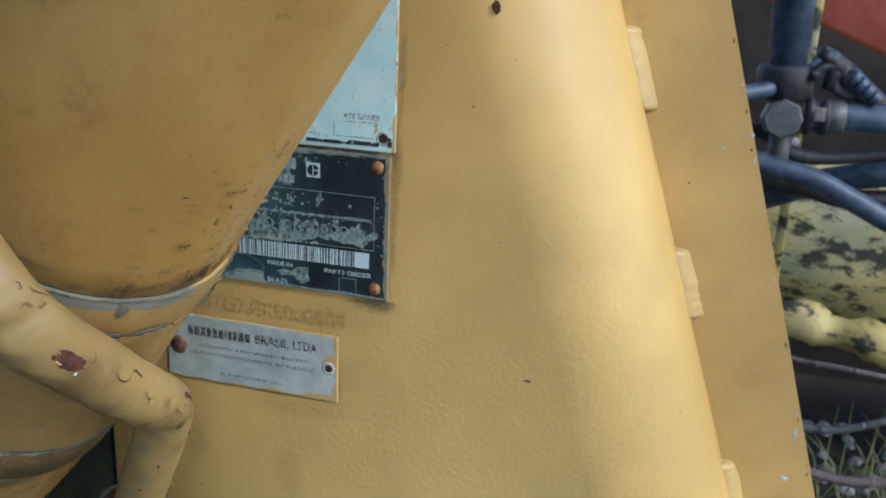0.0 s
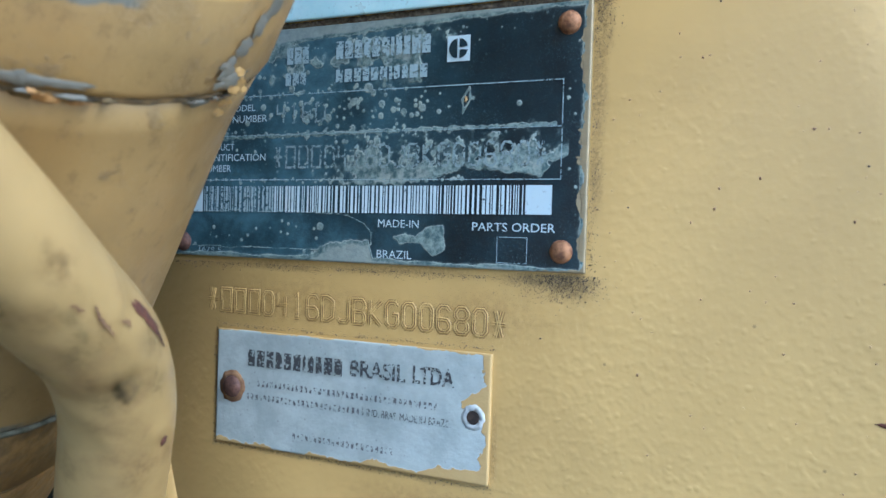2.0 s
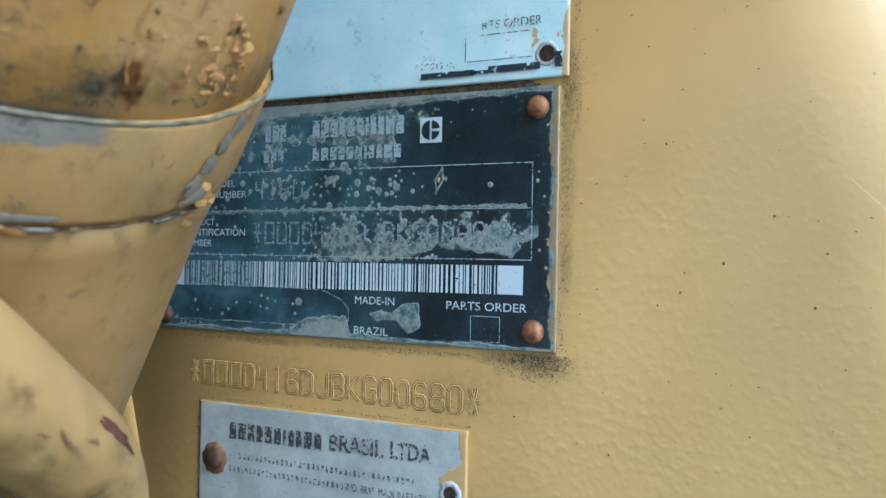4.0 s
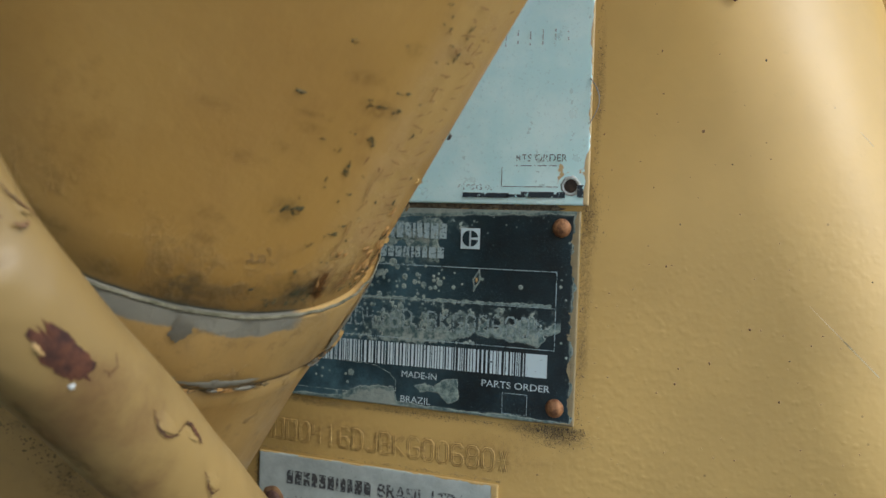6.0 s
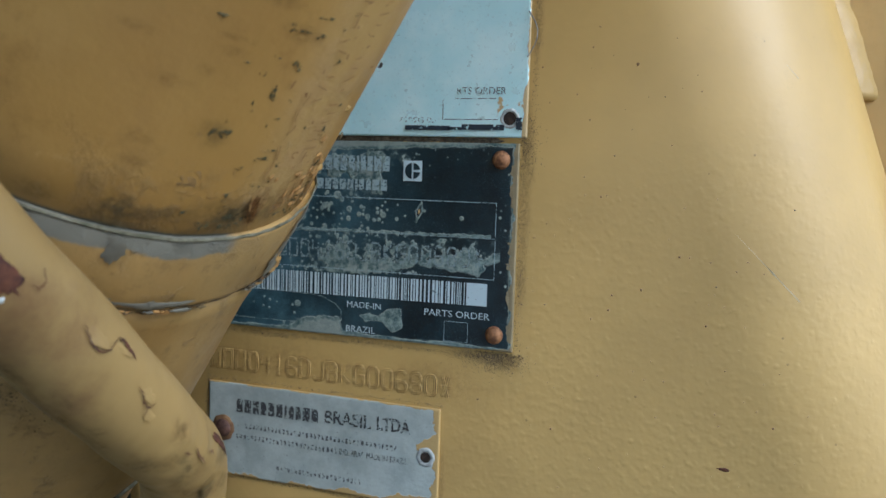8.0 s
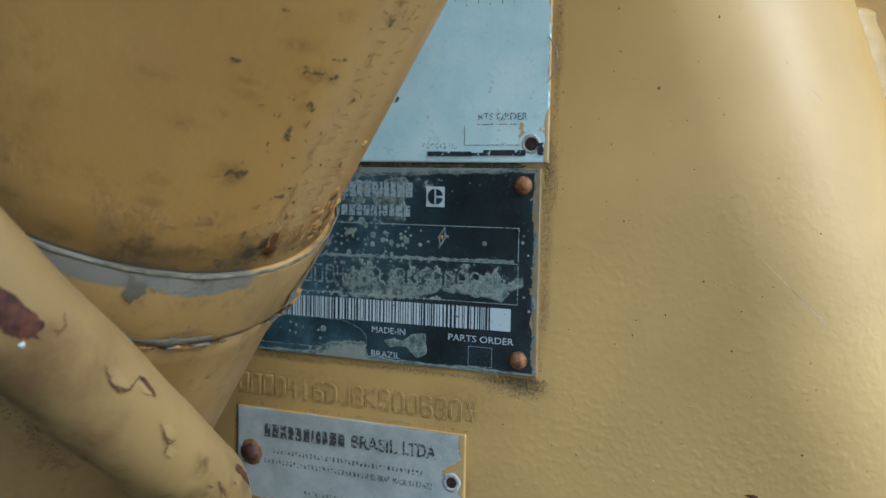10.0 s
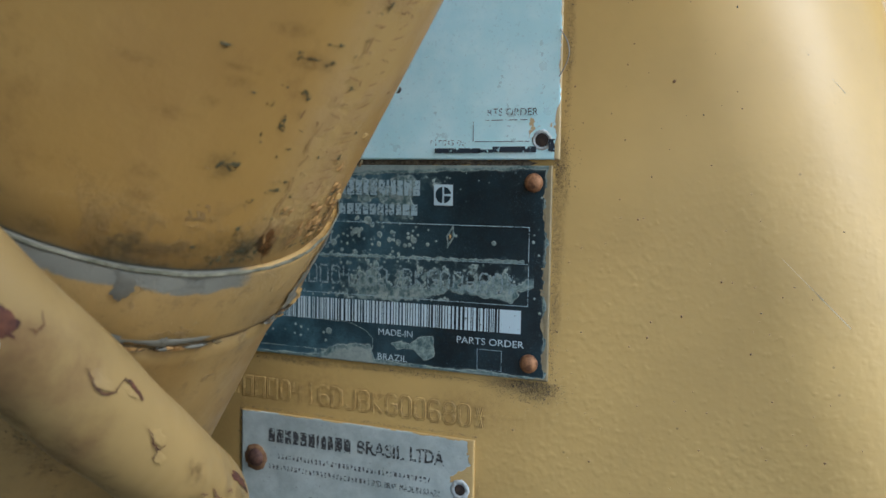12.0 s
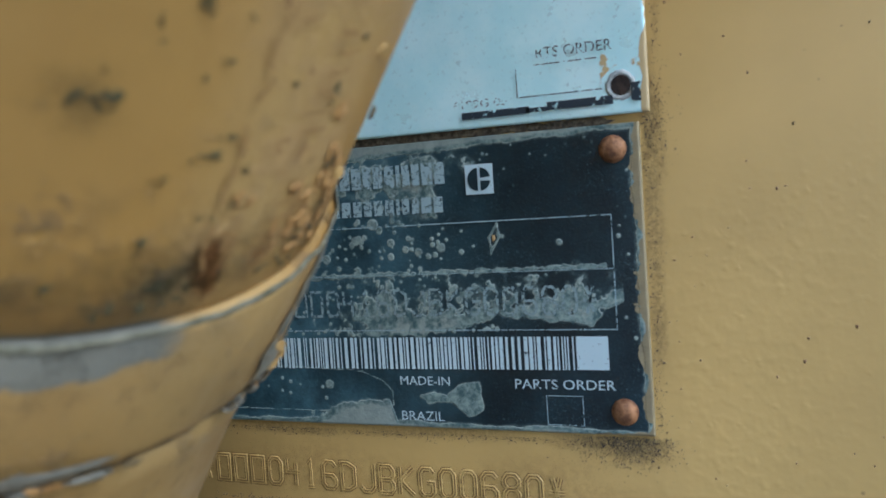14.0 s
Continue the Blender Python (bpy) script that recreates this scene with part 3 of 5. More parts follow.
def stitch_weld(z0, z1, seed):
    """A fillet bead in the crook between the rolled side and the flange, uneven along its length."""
    n, m = 26, 9
    verts, faces = [], []
    for k in range(n + 1):
        z = z0 + (z1 - z0) * k / n
        end = min(1.0, 9.0 * min(k, n - k) / n + 0.7)
        wide = 0.0086 * end * (1 + 0.2 * noise.noise(Vector((seed, z * 110, 0))) + 0.12 * noise.noise(Vector((seed, z * 420, 4))))
        for i in range(m):
            u = i / (m - 1)
            x = bend_x(z) - 0.003 + (wide + 0.003) * u
            y = FLANGE_Y + 0.001 - 0.01 * end * (1 - u ** 1.8) ** 0.8
            verts.append(Vector((x, y, z)))
    for k in range(n):
        for i in range(m - 1):
            faces.append((k * m + i, k * m + i + 1, (k + 1) * m + i + 1, (k + 1) * m + i))
    b = len(verts)
    for k in range(n + 1):
        z = z0 + (z1 - z0) * k / n
        verts.append(Vector((bend_x(z) - 0.003, FLANGE_Y + 0.001, z)))
    for row in (0, n):
        fan = [row * m + i for i in range(m)] + [b + row]
        faces.append(tuple(fan if row else fan[::-1]))
    return verts, faces


frame_side = thing("side_frame", (0, 0.02, 0.0), "faded yellow painted steel side frame with a rolled edge", "machine frame", kind="structure")
panel = part("side_panel", side_panel(), m_panel, frame_side, "flat yellow enamelled steel panel, lumpy paint")
part("flange_plate", flange_plate(), m_flange, frame_side, "orange-yellow flat flange behind the rolled edge", smooth=False)
for k, (z0, z1) in enumerate(((1.2005, 1.2475), (1.0775, 1.1198), (0.937, 0.9838), (1.312, 1.357), (0.811, 0.856))):
    part("weld", stitch_weld(z0, z1, k * 3.7), m_weld, frame_side, "short painted weld bead")


def on_flange(x, z, lift):
    return Vector((x, FLANGE_Y - lift, z))


rng = random.Random(31)
for k, (x, z, dx, dz) in enumerate(((0.245, 1.009, 0.0012, 0.0034), (0.2435, 0.978, 0.0018, 0.0018), (0.1945, 1.191, 0.0014, 0.002), (0.18, 1.182, 0.0014, 0.0009), (0.1955, 1.1825, 0.0008, 0.0006), (0.1635, 1.16, 0.0006, 0.0009))):
    part("paint_chip", blob(on_flange, x, z, dx, dz, 20.3 + k, 0.0003, 0.7, 18, 0.5), m_washed if k < 4 else m_dark, frame_side, "chip in the flange's paint")
for k in range(26):
    z = rng.uniform(0.95, 1.3)
    part("paint_chip", blob(on_flange, edge_x(z) - 0.0016 - abs(rng.gauss(0, 0.0006)), z, rng.uniform(0.0002, 0.0006), rng.uniform(0.0004, 0.0016), 40.7 + k, 0.00025, 0.8, 12), m_stain if k % 3 else m_washed, frame_side, "chip along the flange's edge")


def edge_lip():
    """A rounded wedge along the panel's other edge, widening downwards."""
    verts, faces, m = [], [], 9
    zs = [0.94 + 0.02 * k for k in range(9)]
    for z in zs:
        xl, xr = -0.187 + 0.4 * max(0.0, 1.016 - z), max(-0.181, -0.1585 - 0.29 * (z - 1.018))
        for i in range(m):
            a = math.pi * i / (m - 1)
            verts.append(Vector(((xl + xr) / 2 - (xr - xl) / 2 * math.cos(a), 0.004 - 0.006 * math.sin(a) ** 0.7, z)))
        verts += [Vector((xr, 0.012, z)), Vector((xl, 0.012, z))]
    n = m + 2
    for k in range(len(zs) - 1):
        faces += [(k * n + i, k * n + (i + 1) % n, (k + 1) * n + (i + 1) % n, (k + 1) * n + i) for i in range(n)]
    return verts, faces + [tuple(range(n))[::-1], tuple((len(zs) - 1) * n + i for i in range(n))]


part("edge_lip", edge_lip(), m_flange, frame_side, "cream-yellow rounded lip at the panel's edge")

# marks on the panel
def on_panel(x, z, lift):
    return Vector((x, -lift, z))


chips = ((0.0903, 1.0575, 0.0021, 0.0009, 0.5), (0.0605, 1.2572, 0.0022, 0.0035, 0.2), (0.0196, 1.1139, 0.0007, 0.0006, 0), (-0.0069, 1.0728, 0.0009, 0.0006, 0.4),
         (0.0838, 1.1256, 0.0008, 0.0008, 0), (0.0444, 1.1728, 0.0005, 0.0009, 0), (-0.1385, 0.9573, 0.0016, 0.0034, 0.1), (0.072, 1.232, 0.0006, 0.0012, 0.3), (0.055, 1.091, 0.0005, 0.0005, 0),
         (-0.118, 0.947, 0.001, 0.0014, 0), (0.109, 1.155, 0.0007, 0.0006, 0), (0.028, 1.148, 0.0005, 0.0004, 0), (0.062, 1.195, 0.0005, 0.0007, 0))
for k, (x, z, dx, dz, turn) in enumerate(chips):
    part("paint_chip", blob(on_panel, x, z, dx if dx > 0.0015 else dx * 0.45, dz if dx > 0.0015 else dz * 0.42, k + 0.4, 0.0003, 0.5, 18, turn), m_rust if dx > 0.0015 else m_dark, panel)
rng = random.Random(9)
flecks = []
for k in range(150):
    x, z, r = rng.uniform(0.012, 0.13), rng.uniform(0.98, 1.27), abs(rng.gauss(0.00008, 0.00014)) + 0.00012
    if x < bend_x(z) - 0.075 + 0.02:
        flecks.append(blob(on_panel, x, z, r, r * rng.uniform(0.6, 1.6), k * 0.61, 0.00025, 0.5, 8, rng.uniform(0, 3)))
tagged(part("fleck", joined(flecks), m_stain, panel, "tiny brown flecks in the enamel"), kind="stuff")
scr = []
for k, (x0, z0, x1, z1, half) in enumerate(((0.0925, 1.1425, 0.1125, 1.1225, 0.0002), (0.0895, 1.1455, 0.0925, 1.1425, 0.00008), (0.1005, 1.1345, 0.1035, 1.1315, 0.00035), (0.1032, 1.2062, 0.1075, 1.2012, 0.00012))):
    a, b = Vector((x0, -0.0003, z0)), Vector((x1, -0.0003, z1))
    c = (b - a).normalized().cross(Vector((0, 1, 0))) * half
    scr.append(([a + c * 0.3, a - c * 0.3, b - c, b + c], [(0, 1, 2, 3)]))
part("scratch", joined(scr), m_scratch, panel, "fine pale scratch", smooth=False)

# stamped number: struck lines with raised rims under the paint, one part to a character
RIM = ((-0.00075, -0.0001), (-0.00042, 0.00034), (-0.00013, 0.00002), (0.00013, 0.00002), (0.00042, 0.00034), (0.00075, -0.0001))
grooves = []
for k, char in enumerate(SERIAL):
    lines = stroke_lines(char, -0.1424 + k * 0.00661, 1.0733 - 0.0013 * k / 18, 0.0045, 0.0083)
    part("stamped_character", joined([ridge(line, RIM, 0.0) for line in lines]), m_panel, panel, "raised stamped character under yellow paint")
    grooves += [ridge(line, ((-0.00018, 0.00006), (0.00018, 0.00006)), 0.0) for line in lines] + [ridge(line, ((u, 0.00003), (u + 0.00022, 0.00003)), 0.0) for line in lines for u in (-0.0009, 0.00068)]
tagged(part("groove_dirt", joined(grooves), m_groove, panel, "brown dirt caught in the stamped lines", smooth=False), kind="stuff")

# grime that gathers under and beside the plates
rng = random.Random(5)
bits = []
for k in range(4200):
    side = rng.random()
    if side < 0.07:
        x, z = 0.0085 + abs(rng.gauss(0, 0.0035)), rng.gauss(1.177, 0.006)
    elif side < 0.13:
        x, z = 0.0112 + abs(rng.gauss(0, 0.0014)), rng.uniform(1.18, 1.26)
    elif side < 0.43:
        x, z = rng.gauss(-0.001, 0.0065), 1.0928 - abs(rng.gauss(0, 0.0036))
    elif side < 0.55:
        x, z = 0.0075 + abs(rng.gauss(0, 0.0016)), rng.uniform(1.094, 1.19)
    elif side < 0.72:
        x, z = rng.uniform(-0.16, 0.0), 1.0915 - abs(rng.gauss(0, 0.0011))
    else:
        x, z = rng.choice(((rng.uniform(-0.137, -0.022), 1.0235 - abs(rng.gauss(0, 0.0008))), (-0.1365 - abs(rng.gauss(0, 0.0009)), rng.uniform(1.022, 1.067)), (rng.uniform(-0.137, -0.022), 1.0675 + abs(rng.gauss(0, 0.0007)))))
    r = abs(rng.gauss(0.00005, 0.00006)) + 0.00005
    bits.append(blob(on_panel, x, z, r, r * rng.uniform(0.6, 1.5), k * 0.37, 0.00025, 0.4, 5))
tagged(part("grime", joined(bits), m_grit_dark, panel, "dark grime specks round the plates"), kind="stuff")


for k, (x, z, dx, dz) in enumerate(((0.0, 1.0905, 0.009, 0.003), (0.004, 1.089, 0.006, 0.0045), (-0.012, 1.0912, 0.01, 0.002), (0.0095, 1.18, 0.0028, 0.012), (0.0105, 1.168, 0.0028, 0.011), (0.0095, 1.15, 0.0022, 0.014), (0.0095, 1.125, 0.002, 0.014), (0.0125, 1.225, 0.0018, 0.02),
                                 (-0.06, 1.0918, 0.03, 0.0016), (-0.11, 1.0915, 0.02, 0.0018), (-0.08, 1.0232, 0.05, 0.0012), (-0.1372, 1.045, 0.0012, 0.02), (-0.0215, 1.036, 0.001, 0.012))):
    smudge("grime_smudge", on_panel, x, z, dx * 1.5, dz * 1.4, 8 + k, m_smudge, panel, "grey smudge of grime")
for k, (x, z, dx, dz) in enumerate(((-0.055, 0.97, 0.012, 0.03), (-0.12, 0.98, 0.012, 0.022), (-0.1, 1.078, 0.045, 0.012), (-0.03, 1.078, 0.04, 0.01), (-0.045, 1.015, 0.05, 0.008))):
    smudge("dirt_stain", on_panel, x, z, dx, dz, 300 + k, m_faint_stain, panel, "faint brown stain on the enamel", 0.00012)
dirt = []
for k in range(43):
    x = -0.155 + 0.0036 * k
    dirt.append(blob(on_panel, x, 1.1779 + rng.gauss(0, 0.0002), rng.uniform(0.0026, 0.004), rng.uniform(0.0011, 0.0017), k * 1.3, 0.0006, 0.5, 16))
tagged(part("packed_dirt", joined(dirt), m_grit, panel, "gritty dirt packed between two plates"), kind="stuff")


# ---- riveted plates ----
def fbm(x, z, scale, seed=0.0):
    return noise.fractal(Vector((x * scale, z * scale, seed)), 1.0, 2.0, 4)


def plate(x0, z0, x1, z1, y, thick, wear, step, bow=0.0):
    """A thin sheet: a fine front with a wear value at each point, and its edges and back."""
    nx, nz = int((x1 - x0) / step), int((z1 - z0) / step)
    verts, faces, values = [], [], []
    for j in range(nz + 1):
        for i in range(nx + 1):
            x, z = x0 + (x1 - x0) * i / nx, z0 + (z1 - z0) * j / nz
            rim = min(i, nx - i, j, nz - j) == 0
            verts.append((x, y - bow * fbm(x, z, 14, 3.0) * 0.5 + (0.00018 if rim else 0), z))
            values.append(wear(x, z))
    for j in range(nz):
        for i in range(nx):
            a = j * (nx + 1) + i
            faces.append((a, a + 1, a + nx + 2, a + nx + 1))
    border = [i for i in range(nx)] + [j * (nx + 1) + nx for j in range(nz)] + [nz * (nx + 1) + i for i in range(nx, 0, -1)] + [j * (nx + 1) for j in range(nz, 0, -1)]
    base = len(verts)
    for b in border:
        verts.append((verts[b][0], y + thick, verts[b][2]))
        values.append(0.75)
    n = len(border)
    faces += [(border[(k + 1) % n], border[k], base + k, base + (k + 1) % n) for k in range(n)]
    faces.append(tuple(base + k for k in range(n))[::-1])
    return verts, faces, values


def plate_part(name, made, material, parent, label, over=None):
    ob = part(name, made, material, parent, label)
    layer = ob.data.attributes.new("wear", "FLOAT", "POINT")
    layer.data.foreach_set("value", made[2])
    if over:
        layer = ob.data.attributes.new("paint", "FLOAT", "POINT")
        layer.data.foreach_set("value", [over(v[0], v[2]) for v in made[0]])
    return ob


def rivet(parent, x, z, y, r=0.0036, material=None):
    prof = [(0.0, r * 1.02), (0.0004, r * 1.03)] + [(0.0004 + 0.0023 * math.sin(radians(a)), r * math.cos(radians(a)) + 0.00001) for a in range(8, 91, 10)]
    return part("rivet", lathe((x, y, z), (0, -1, 0), prof, 28, 0.00012), material or m_rivet, parent, "rusty brown domed rivet")


def empty_hole(parent, x, z, y, r, ring_size):
    ring = [(-0.0001, r * ring_size), (0.00018, r * ring_size * 0.97), (0.00022, r * 1.05), (-0.0002, r)]
    part("hole_rim", lathe((x, y, z), (0, -1, 0), ring, 40, 0.0006, close=False), m_washed, parent, "bright bare ring round an empty hole")
    bore = [(0.0003, r * 1.04), (0.00035, r * 0.8), (0.0002, r * 0.35), (0.0002, 0.00001)]
    part("hole", lathe((x, y, z), (0, -1, 0), bore, 24, close=False), m_hole, parent, "dark empty rivet hole")


spots = random.Random(11)
SPOTS = [(spots.gauss(-0.082, 0.02), spots.gauss(1.1465, 0.0035), abs(spots.gauss(0.00054, 0.00045))) for _ in range(120)]
SPOTS += [(spots.uniform(-0.158, -0.085), spots.gauss(1.103, 0.004), abs(spots.gauss(0.00041, 0.00030))) for _ in range(26)]
SPOTS += [(spots.uniform(-0.14, -0.01), spots.gauss(1.1385, 0.0012), abs(spots.gauss(0.00041, 0.00022))) for _ in range(70)]
SPOTS += [(spots.uniform(-0.125, -0.055), spots.gauss(1.158, 0.006), abs(spots.gauss(0.00041, 0.00030))) for _ in range(40)]
SPOTS += [(spots.uniform(-0.15, -0.02), spots.gauss(1.1315, 0.004), abs(spots.gauss(0.00034, 0.00030))) for _ in range(110)]
SPOTS += [(spots.uniform(-0.148, -0.055), spots.gauss(1.1531, 0.0005), abs(spots.gauss(0.0003, 0.00022))) for _ in range(90)]
SPOTS += [(spots.uniform(-0.148, -0.035), spots.gauss(1.1223, 0.0005), abs(spots.gauss(0.0003, 0.00022))) for _ in range(90)]
SPOTS += [(spots.uniform(-0.15, 0.003), spots.gauss(1.172, 0.003), abs(spots.gauss(0.0002, 0.00018))) for _ in range(120)]
SPOTS += [(spots.uniform(0.0, 0.006), spots.uniform(1.104, 1.166), abs(spots.gauss(0.0002, 0.00025))) for _ in range(22)]


TOP_BAND = [(-0.161, 0.0062), (-0.114, 0.0056), (-0.101, 0.005), (-0.072, 0.0034), (-0.045, 0.0024), (-0.016, 0.0014), (0.008, 0.001)]
STRIP_FOOT = [(-0.112, 1.1228), (-0.097, 1.1204), (-0.082, 1.1196), (-0.07, 1.121), (-0.059, 1.1212), (-0.044, 1.1232), (-0.036, 1.1262), (-0.019, 1.1252), (-0.008, 1.1232), (-0.003, 1.1285), (0.001, 1.131)]
FOOT_FIELD = [(-0.17, 1.0975), (-0.17, 1.1105), (-0.104, 1.1112), (-0.079, 1.11), (-0.072, 1.107), (-0.0692, 1.1045), (-0.0692, 1.1), (-0.076, 1.0975)]
MID_PATCH = [(-0.0602, 1.103), (-0.056, 1.1046), (-0.052, 1.1034), (-0.047, 1.1062), (-0.0418, 1.1072), (-0.0408, 1.099), (-0.0455, 1.0975), (-0.05, 1.1012), (-0.058, 1.1006)]


def main_wear(x, z):
    """Where the black print is eaten away: ragged rims, a corroded strip, patches and round spots."""
    f = fbm(x, z, 120, 1.0)
    g = fbm(x, z, 420, 5.0)
    right, top, low, left = 0.0071 - x, 1.1768 - z, z - 1.0936, x + 0.161
    w = max(0.6 - (right - 0.0018) / 0.004, 0.6 - (top - along(TOP_BAND, x)) / 0.004, 0.6 - (low - 0.0011) / 0.004, 0.62 - (left - 0.002) / 0.006) + 0.2 * f + 0.06 * g
    strip = 0.4 + min((1.1342 - z) / 0.028, (z - along(STRIP_FOOT, x)) / 0.003 + 0.12) + 0.3 * f + 0.26 * g
    if -0.112 < x < 0.001:
        w = max(w, strip - max(0.0, (-0.072 - x) / 0.04))
    foot = inside(x, z, FOOT_FIELD) + 0.0006 * f
    w = max(w, 0.62 - abs(foot) / 0.0011 + 0.1 * g if foot < 0.003 else 0)
    wedge = 0.5 + ((1.0985 + 0.13 * max(0.0, x + 0.1) - z) / 0.006) + 0.3 * f + 0.1 * g
    w = max(w, wedge - max(0.0, (x + 0.0705) / 0.0016) - max(0.0, (-0.083 - x) / 0.03))
    stamp_hole = min(0.66, 0.52 + (inside(x, z, MID_PATCH) + 0.0009 * f + 0.0004 * g) / 0.003)
    patch = 0.86 - math.hypot((x + 0.064) / 0.016, (z - 1.1655) / 0.0065) * 0.4 + 0.5 * f + 0.1 * g
    patch2 = 0.62 - math.hypot((x + 0.118) / 0.032, (z - 1.168) / 0.009) * 0.3 + 0.5 * f
    line = 0.72 - abs(z - 1.1388 - 0.01 * (x + 0.07)) / 0.0024 + 0.3 * g if x < -0.003 else 0
    w = max(w, stamp_hole, patch, patch2, line)
    for sx, sz, r in SPOTS:
        dx, dz = x - sx, z - sz
        if abs(dx) < 0.004 and abs(dz) < 0.004:
            w = max(w, min(0.545, 0.47 + (r - math.hypot(dx, dz)) / 0.0024))
    tear = abs(x + 0.0346 - 0.25 * (z - 1.1484)) / 0.0017 + abs(z - 1.1484) / 0.0045
    w = max(w, 0.66 - abs(tear - 0.85) * 0.9 + 0.12 * g)
    return min(1.0, max(0.0, w))


def main_paint(x, z):
    """Yellow overspray left along the right-hand and lower edges."""
    right, low = 0.0071 - x, z - 1.0936
    f, g = fbm(x, z, 160, 7.0), fbm(x, z, 500, 8.0)
    edge = 0.5 + (0.0019 + 0.0018 * f - right) / 0.003
    corner = 0.5 + (0.0008 - low) / 0.003 - max(0.0, (-0.006 - x) / 0.01)
    return min(1.0, max(0.0, max(edge, corner) + 0.25 * f + 0.12 * g))


MY = -0.0012
id_plate = thing("identification_plate", (-0.077, 0, 1.093), "corroded black printed metal plate riveted to the yellow panel", "nameplate")
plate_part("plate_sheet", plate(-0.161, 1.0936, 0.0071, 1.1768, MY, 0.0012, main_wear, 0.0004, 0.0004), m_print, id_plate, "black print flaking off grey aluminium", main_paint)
for x, z, mat in ((0.0, 1.1702, m_rivet), (-0.0005, 1.1, m_rivet), (-0.1545, 1.0988, m_rivet_dark)):
    rivet(id_plate, x, z, MY, material=mat)
TY = MY - 0.00035
part("torn_spot", blob(lambda u, v, lift: Vector((u, MY - 0.0003 - lift, v)), -0.0346, 1.1482, 0.0006, 0.0012, 4.4, 0.0002, 0.6, 14), m_peel, id_plate, "yellow paint in a tear of the print")
part("frame_line", rects(outline(-0.148, 1.1222, -0.0012, 1.1532, 0.0003) + [(-0.148, 1.1386, -0.0012, 1.1388)], TY), m_faint, id_plate, "thin pale printed frame", smooth=False)
bars, x = [(-0.153, 1.1104, -0.1452, 1.1199), (-0.0128, 1.1113, -0.004, 1.1205)], -0.1445
rng = random.Random(3)
while x < -0.0135:
    w = rng.choice((0.0004, 0.0004, 0.0008, 0.0011))
    bars.append((x, 1.1104 + 0.006 * (x + 0.153), min(x + w, -0.0133), 1.1199 + 0.004 * (x + 0.153)))
    x += w + rng.choice((0.0004, 0.0004, 0.0007, 0.001))
bar_parts("barcode_bar", [b for b in bars if not -0.146 < b[0] < -0.112], TY, m_white, id_plate, "white printed bar")
bar_parts("barcode_bar", [b for b in bars if -0.146 < b[0] < -0.112], TY, m_faint, id_plate, "worn grey printed bar")
for text, x, z, h, w, mat in (("MADE-IN", -0.0665, 1.1062, 0.0026, 0.0158, m_white), ("BRAZIL", -0.0667, 1.0957, 0.0027, 0.0136, m_white), ("PARTS ORDER", -0.0309, 1.1058, 0.0027, 0.0283, m_white),
                              ("MODEL", -0.1335, 1.1478, 0.0024, 0.0125, m_white), ("NUMBER", -0.1316, 1.1436, 0.0026, 0.0162, m_white), ("PRODUCT", -0.146, 1.1334, 0.0024, 0.0155, m_white),
                              ("IDENTIFICATION", -0.146, 1.1294, 0.0026, 0.0303, m_white), ("NUMBER", -0.146, 1.1254, 0.0025, 0.0142, m_white), ("1679 5", -0.1465, 1.0952, 0.0018, 0.011, m_faint)):
    part("lettering", lettering(text, x, z, h, w, TY), mat, id_plate, "worn white printed words", smooth=False)
part("order_box", rects(outline(-0.0221, 1.0958, -0.0117, 1.1041, 0.0002), TY), m_faint, id_plate, "thin printed square", smooth=False)
bar_parts("name_bar", name_bars(-0.0858, 1.1644, -0.0482, 1.1706, LONG_NAME) + name_bars(-0.0856, 1.1563, -0.0492, 1.1608, LONG_NAME, 0.3)
          + name_bars(-0.107, 1.1638, -0.0975, 1.1698, SHORT_NAME) + name_bars(-0.1075, 1.1562, -0.0985, 1.1608, SHORT_NAME, 0.3), TY, m_worn_white, id_plate, "pale bar of worn printing")
FLAT = ((-0.0004, 0.0), (0.0004, 0.0))
for k, char in enumerate(SERIAL):
    lines = stroke_lines(char, -0.1118 + k * 0.00565, 1.1268, 0.0037, 0.0074)
    part("stamped_character", joined([ridge(line, FLAT, TY) for line in lines]), m_struck, id_plate, "worn pale stamped character", smooth=False)
for k, char in enumerate("416D"):
    lines = stroke_lines(char, -0.1108 + k * 0.0057, 1.143, 0.0038, 0.0066)
    part("stamped_character", joined([ridge(line, FLAT, TY) for line in lines]), m_struck, id_plate, "worn pale stamped character", smooth=False)
logo = rects([(-0.0419, 1.1607, -0.0336, 1.1691)], TY)
part("emblem", logo, m_white, id_plate, "white square emblem", smooth=False)
for s in (-1, 1):
    pts = [(-0.03775 + s * 0.0004 + s * 0.003 * math.cos(radians(a)), 1.1649 + 0.0032 * math.sin(radians(a))) for a in range(-90, 91, 10)]
    halves = [pts] if s < 0 else [[p for p in pts if p[1] > 1.1653] + [(-0.03735, 1.1653)], [p for p in pts if p[1] < 1.1645] + [(-0.03735, 1.1645)]]
    for h in halves:
        part("emblem_half", ([Vector((px, TY - 0.0002, pz)) for px, pz in h], [tuple(range(len(h)))]), m_print, id_plate, smooth=False)


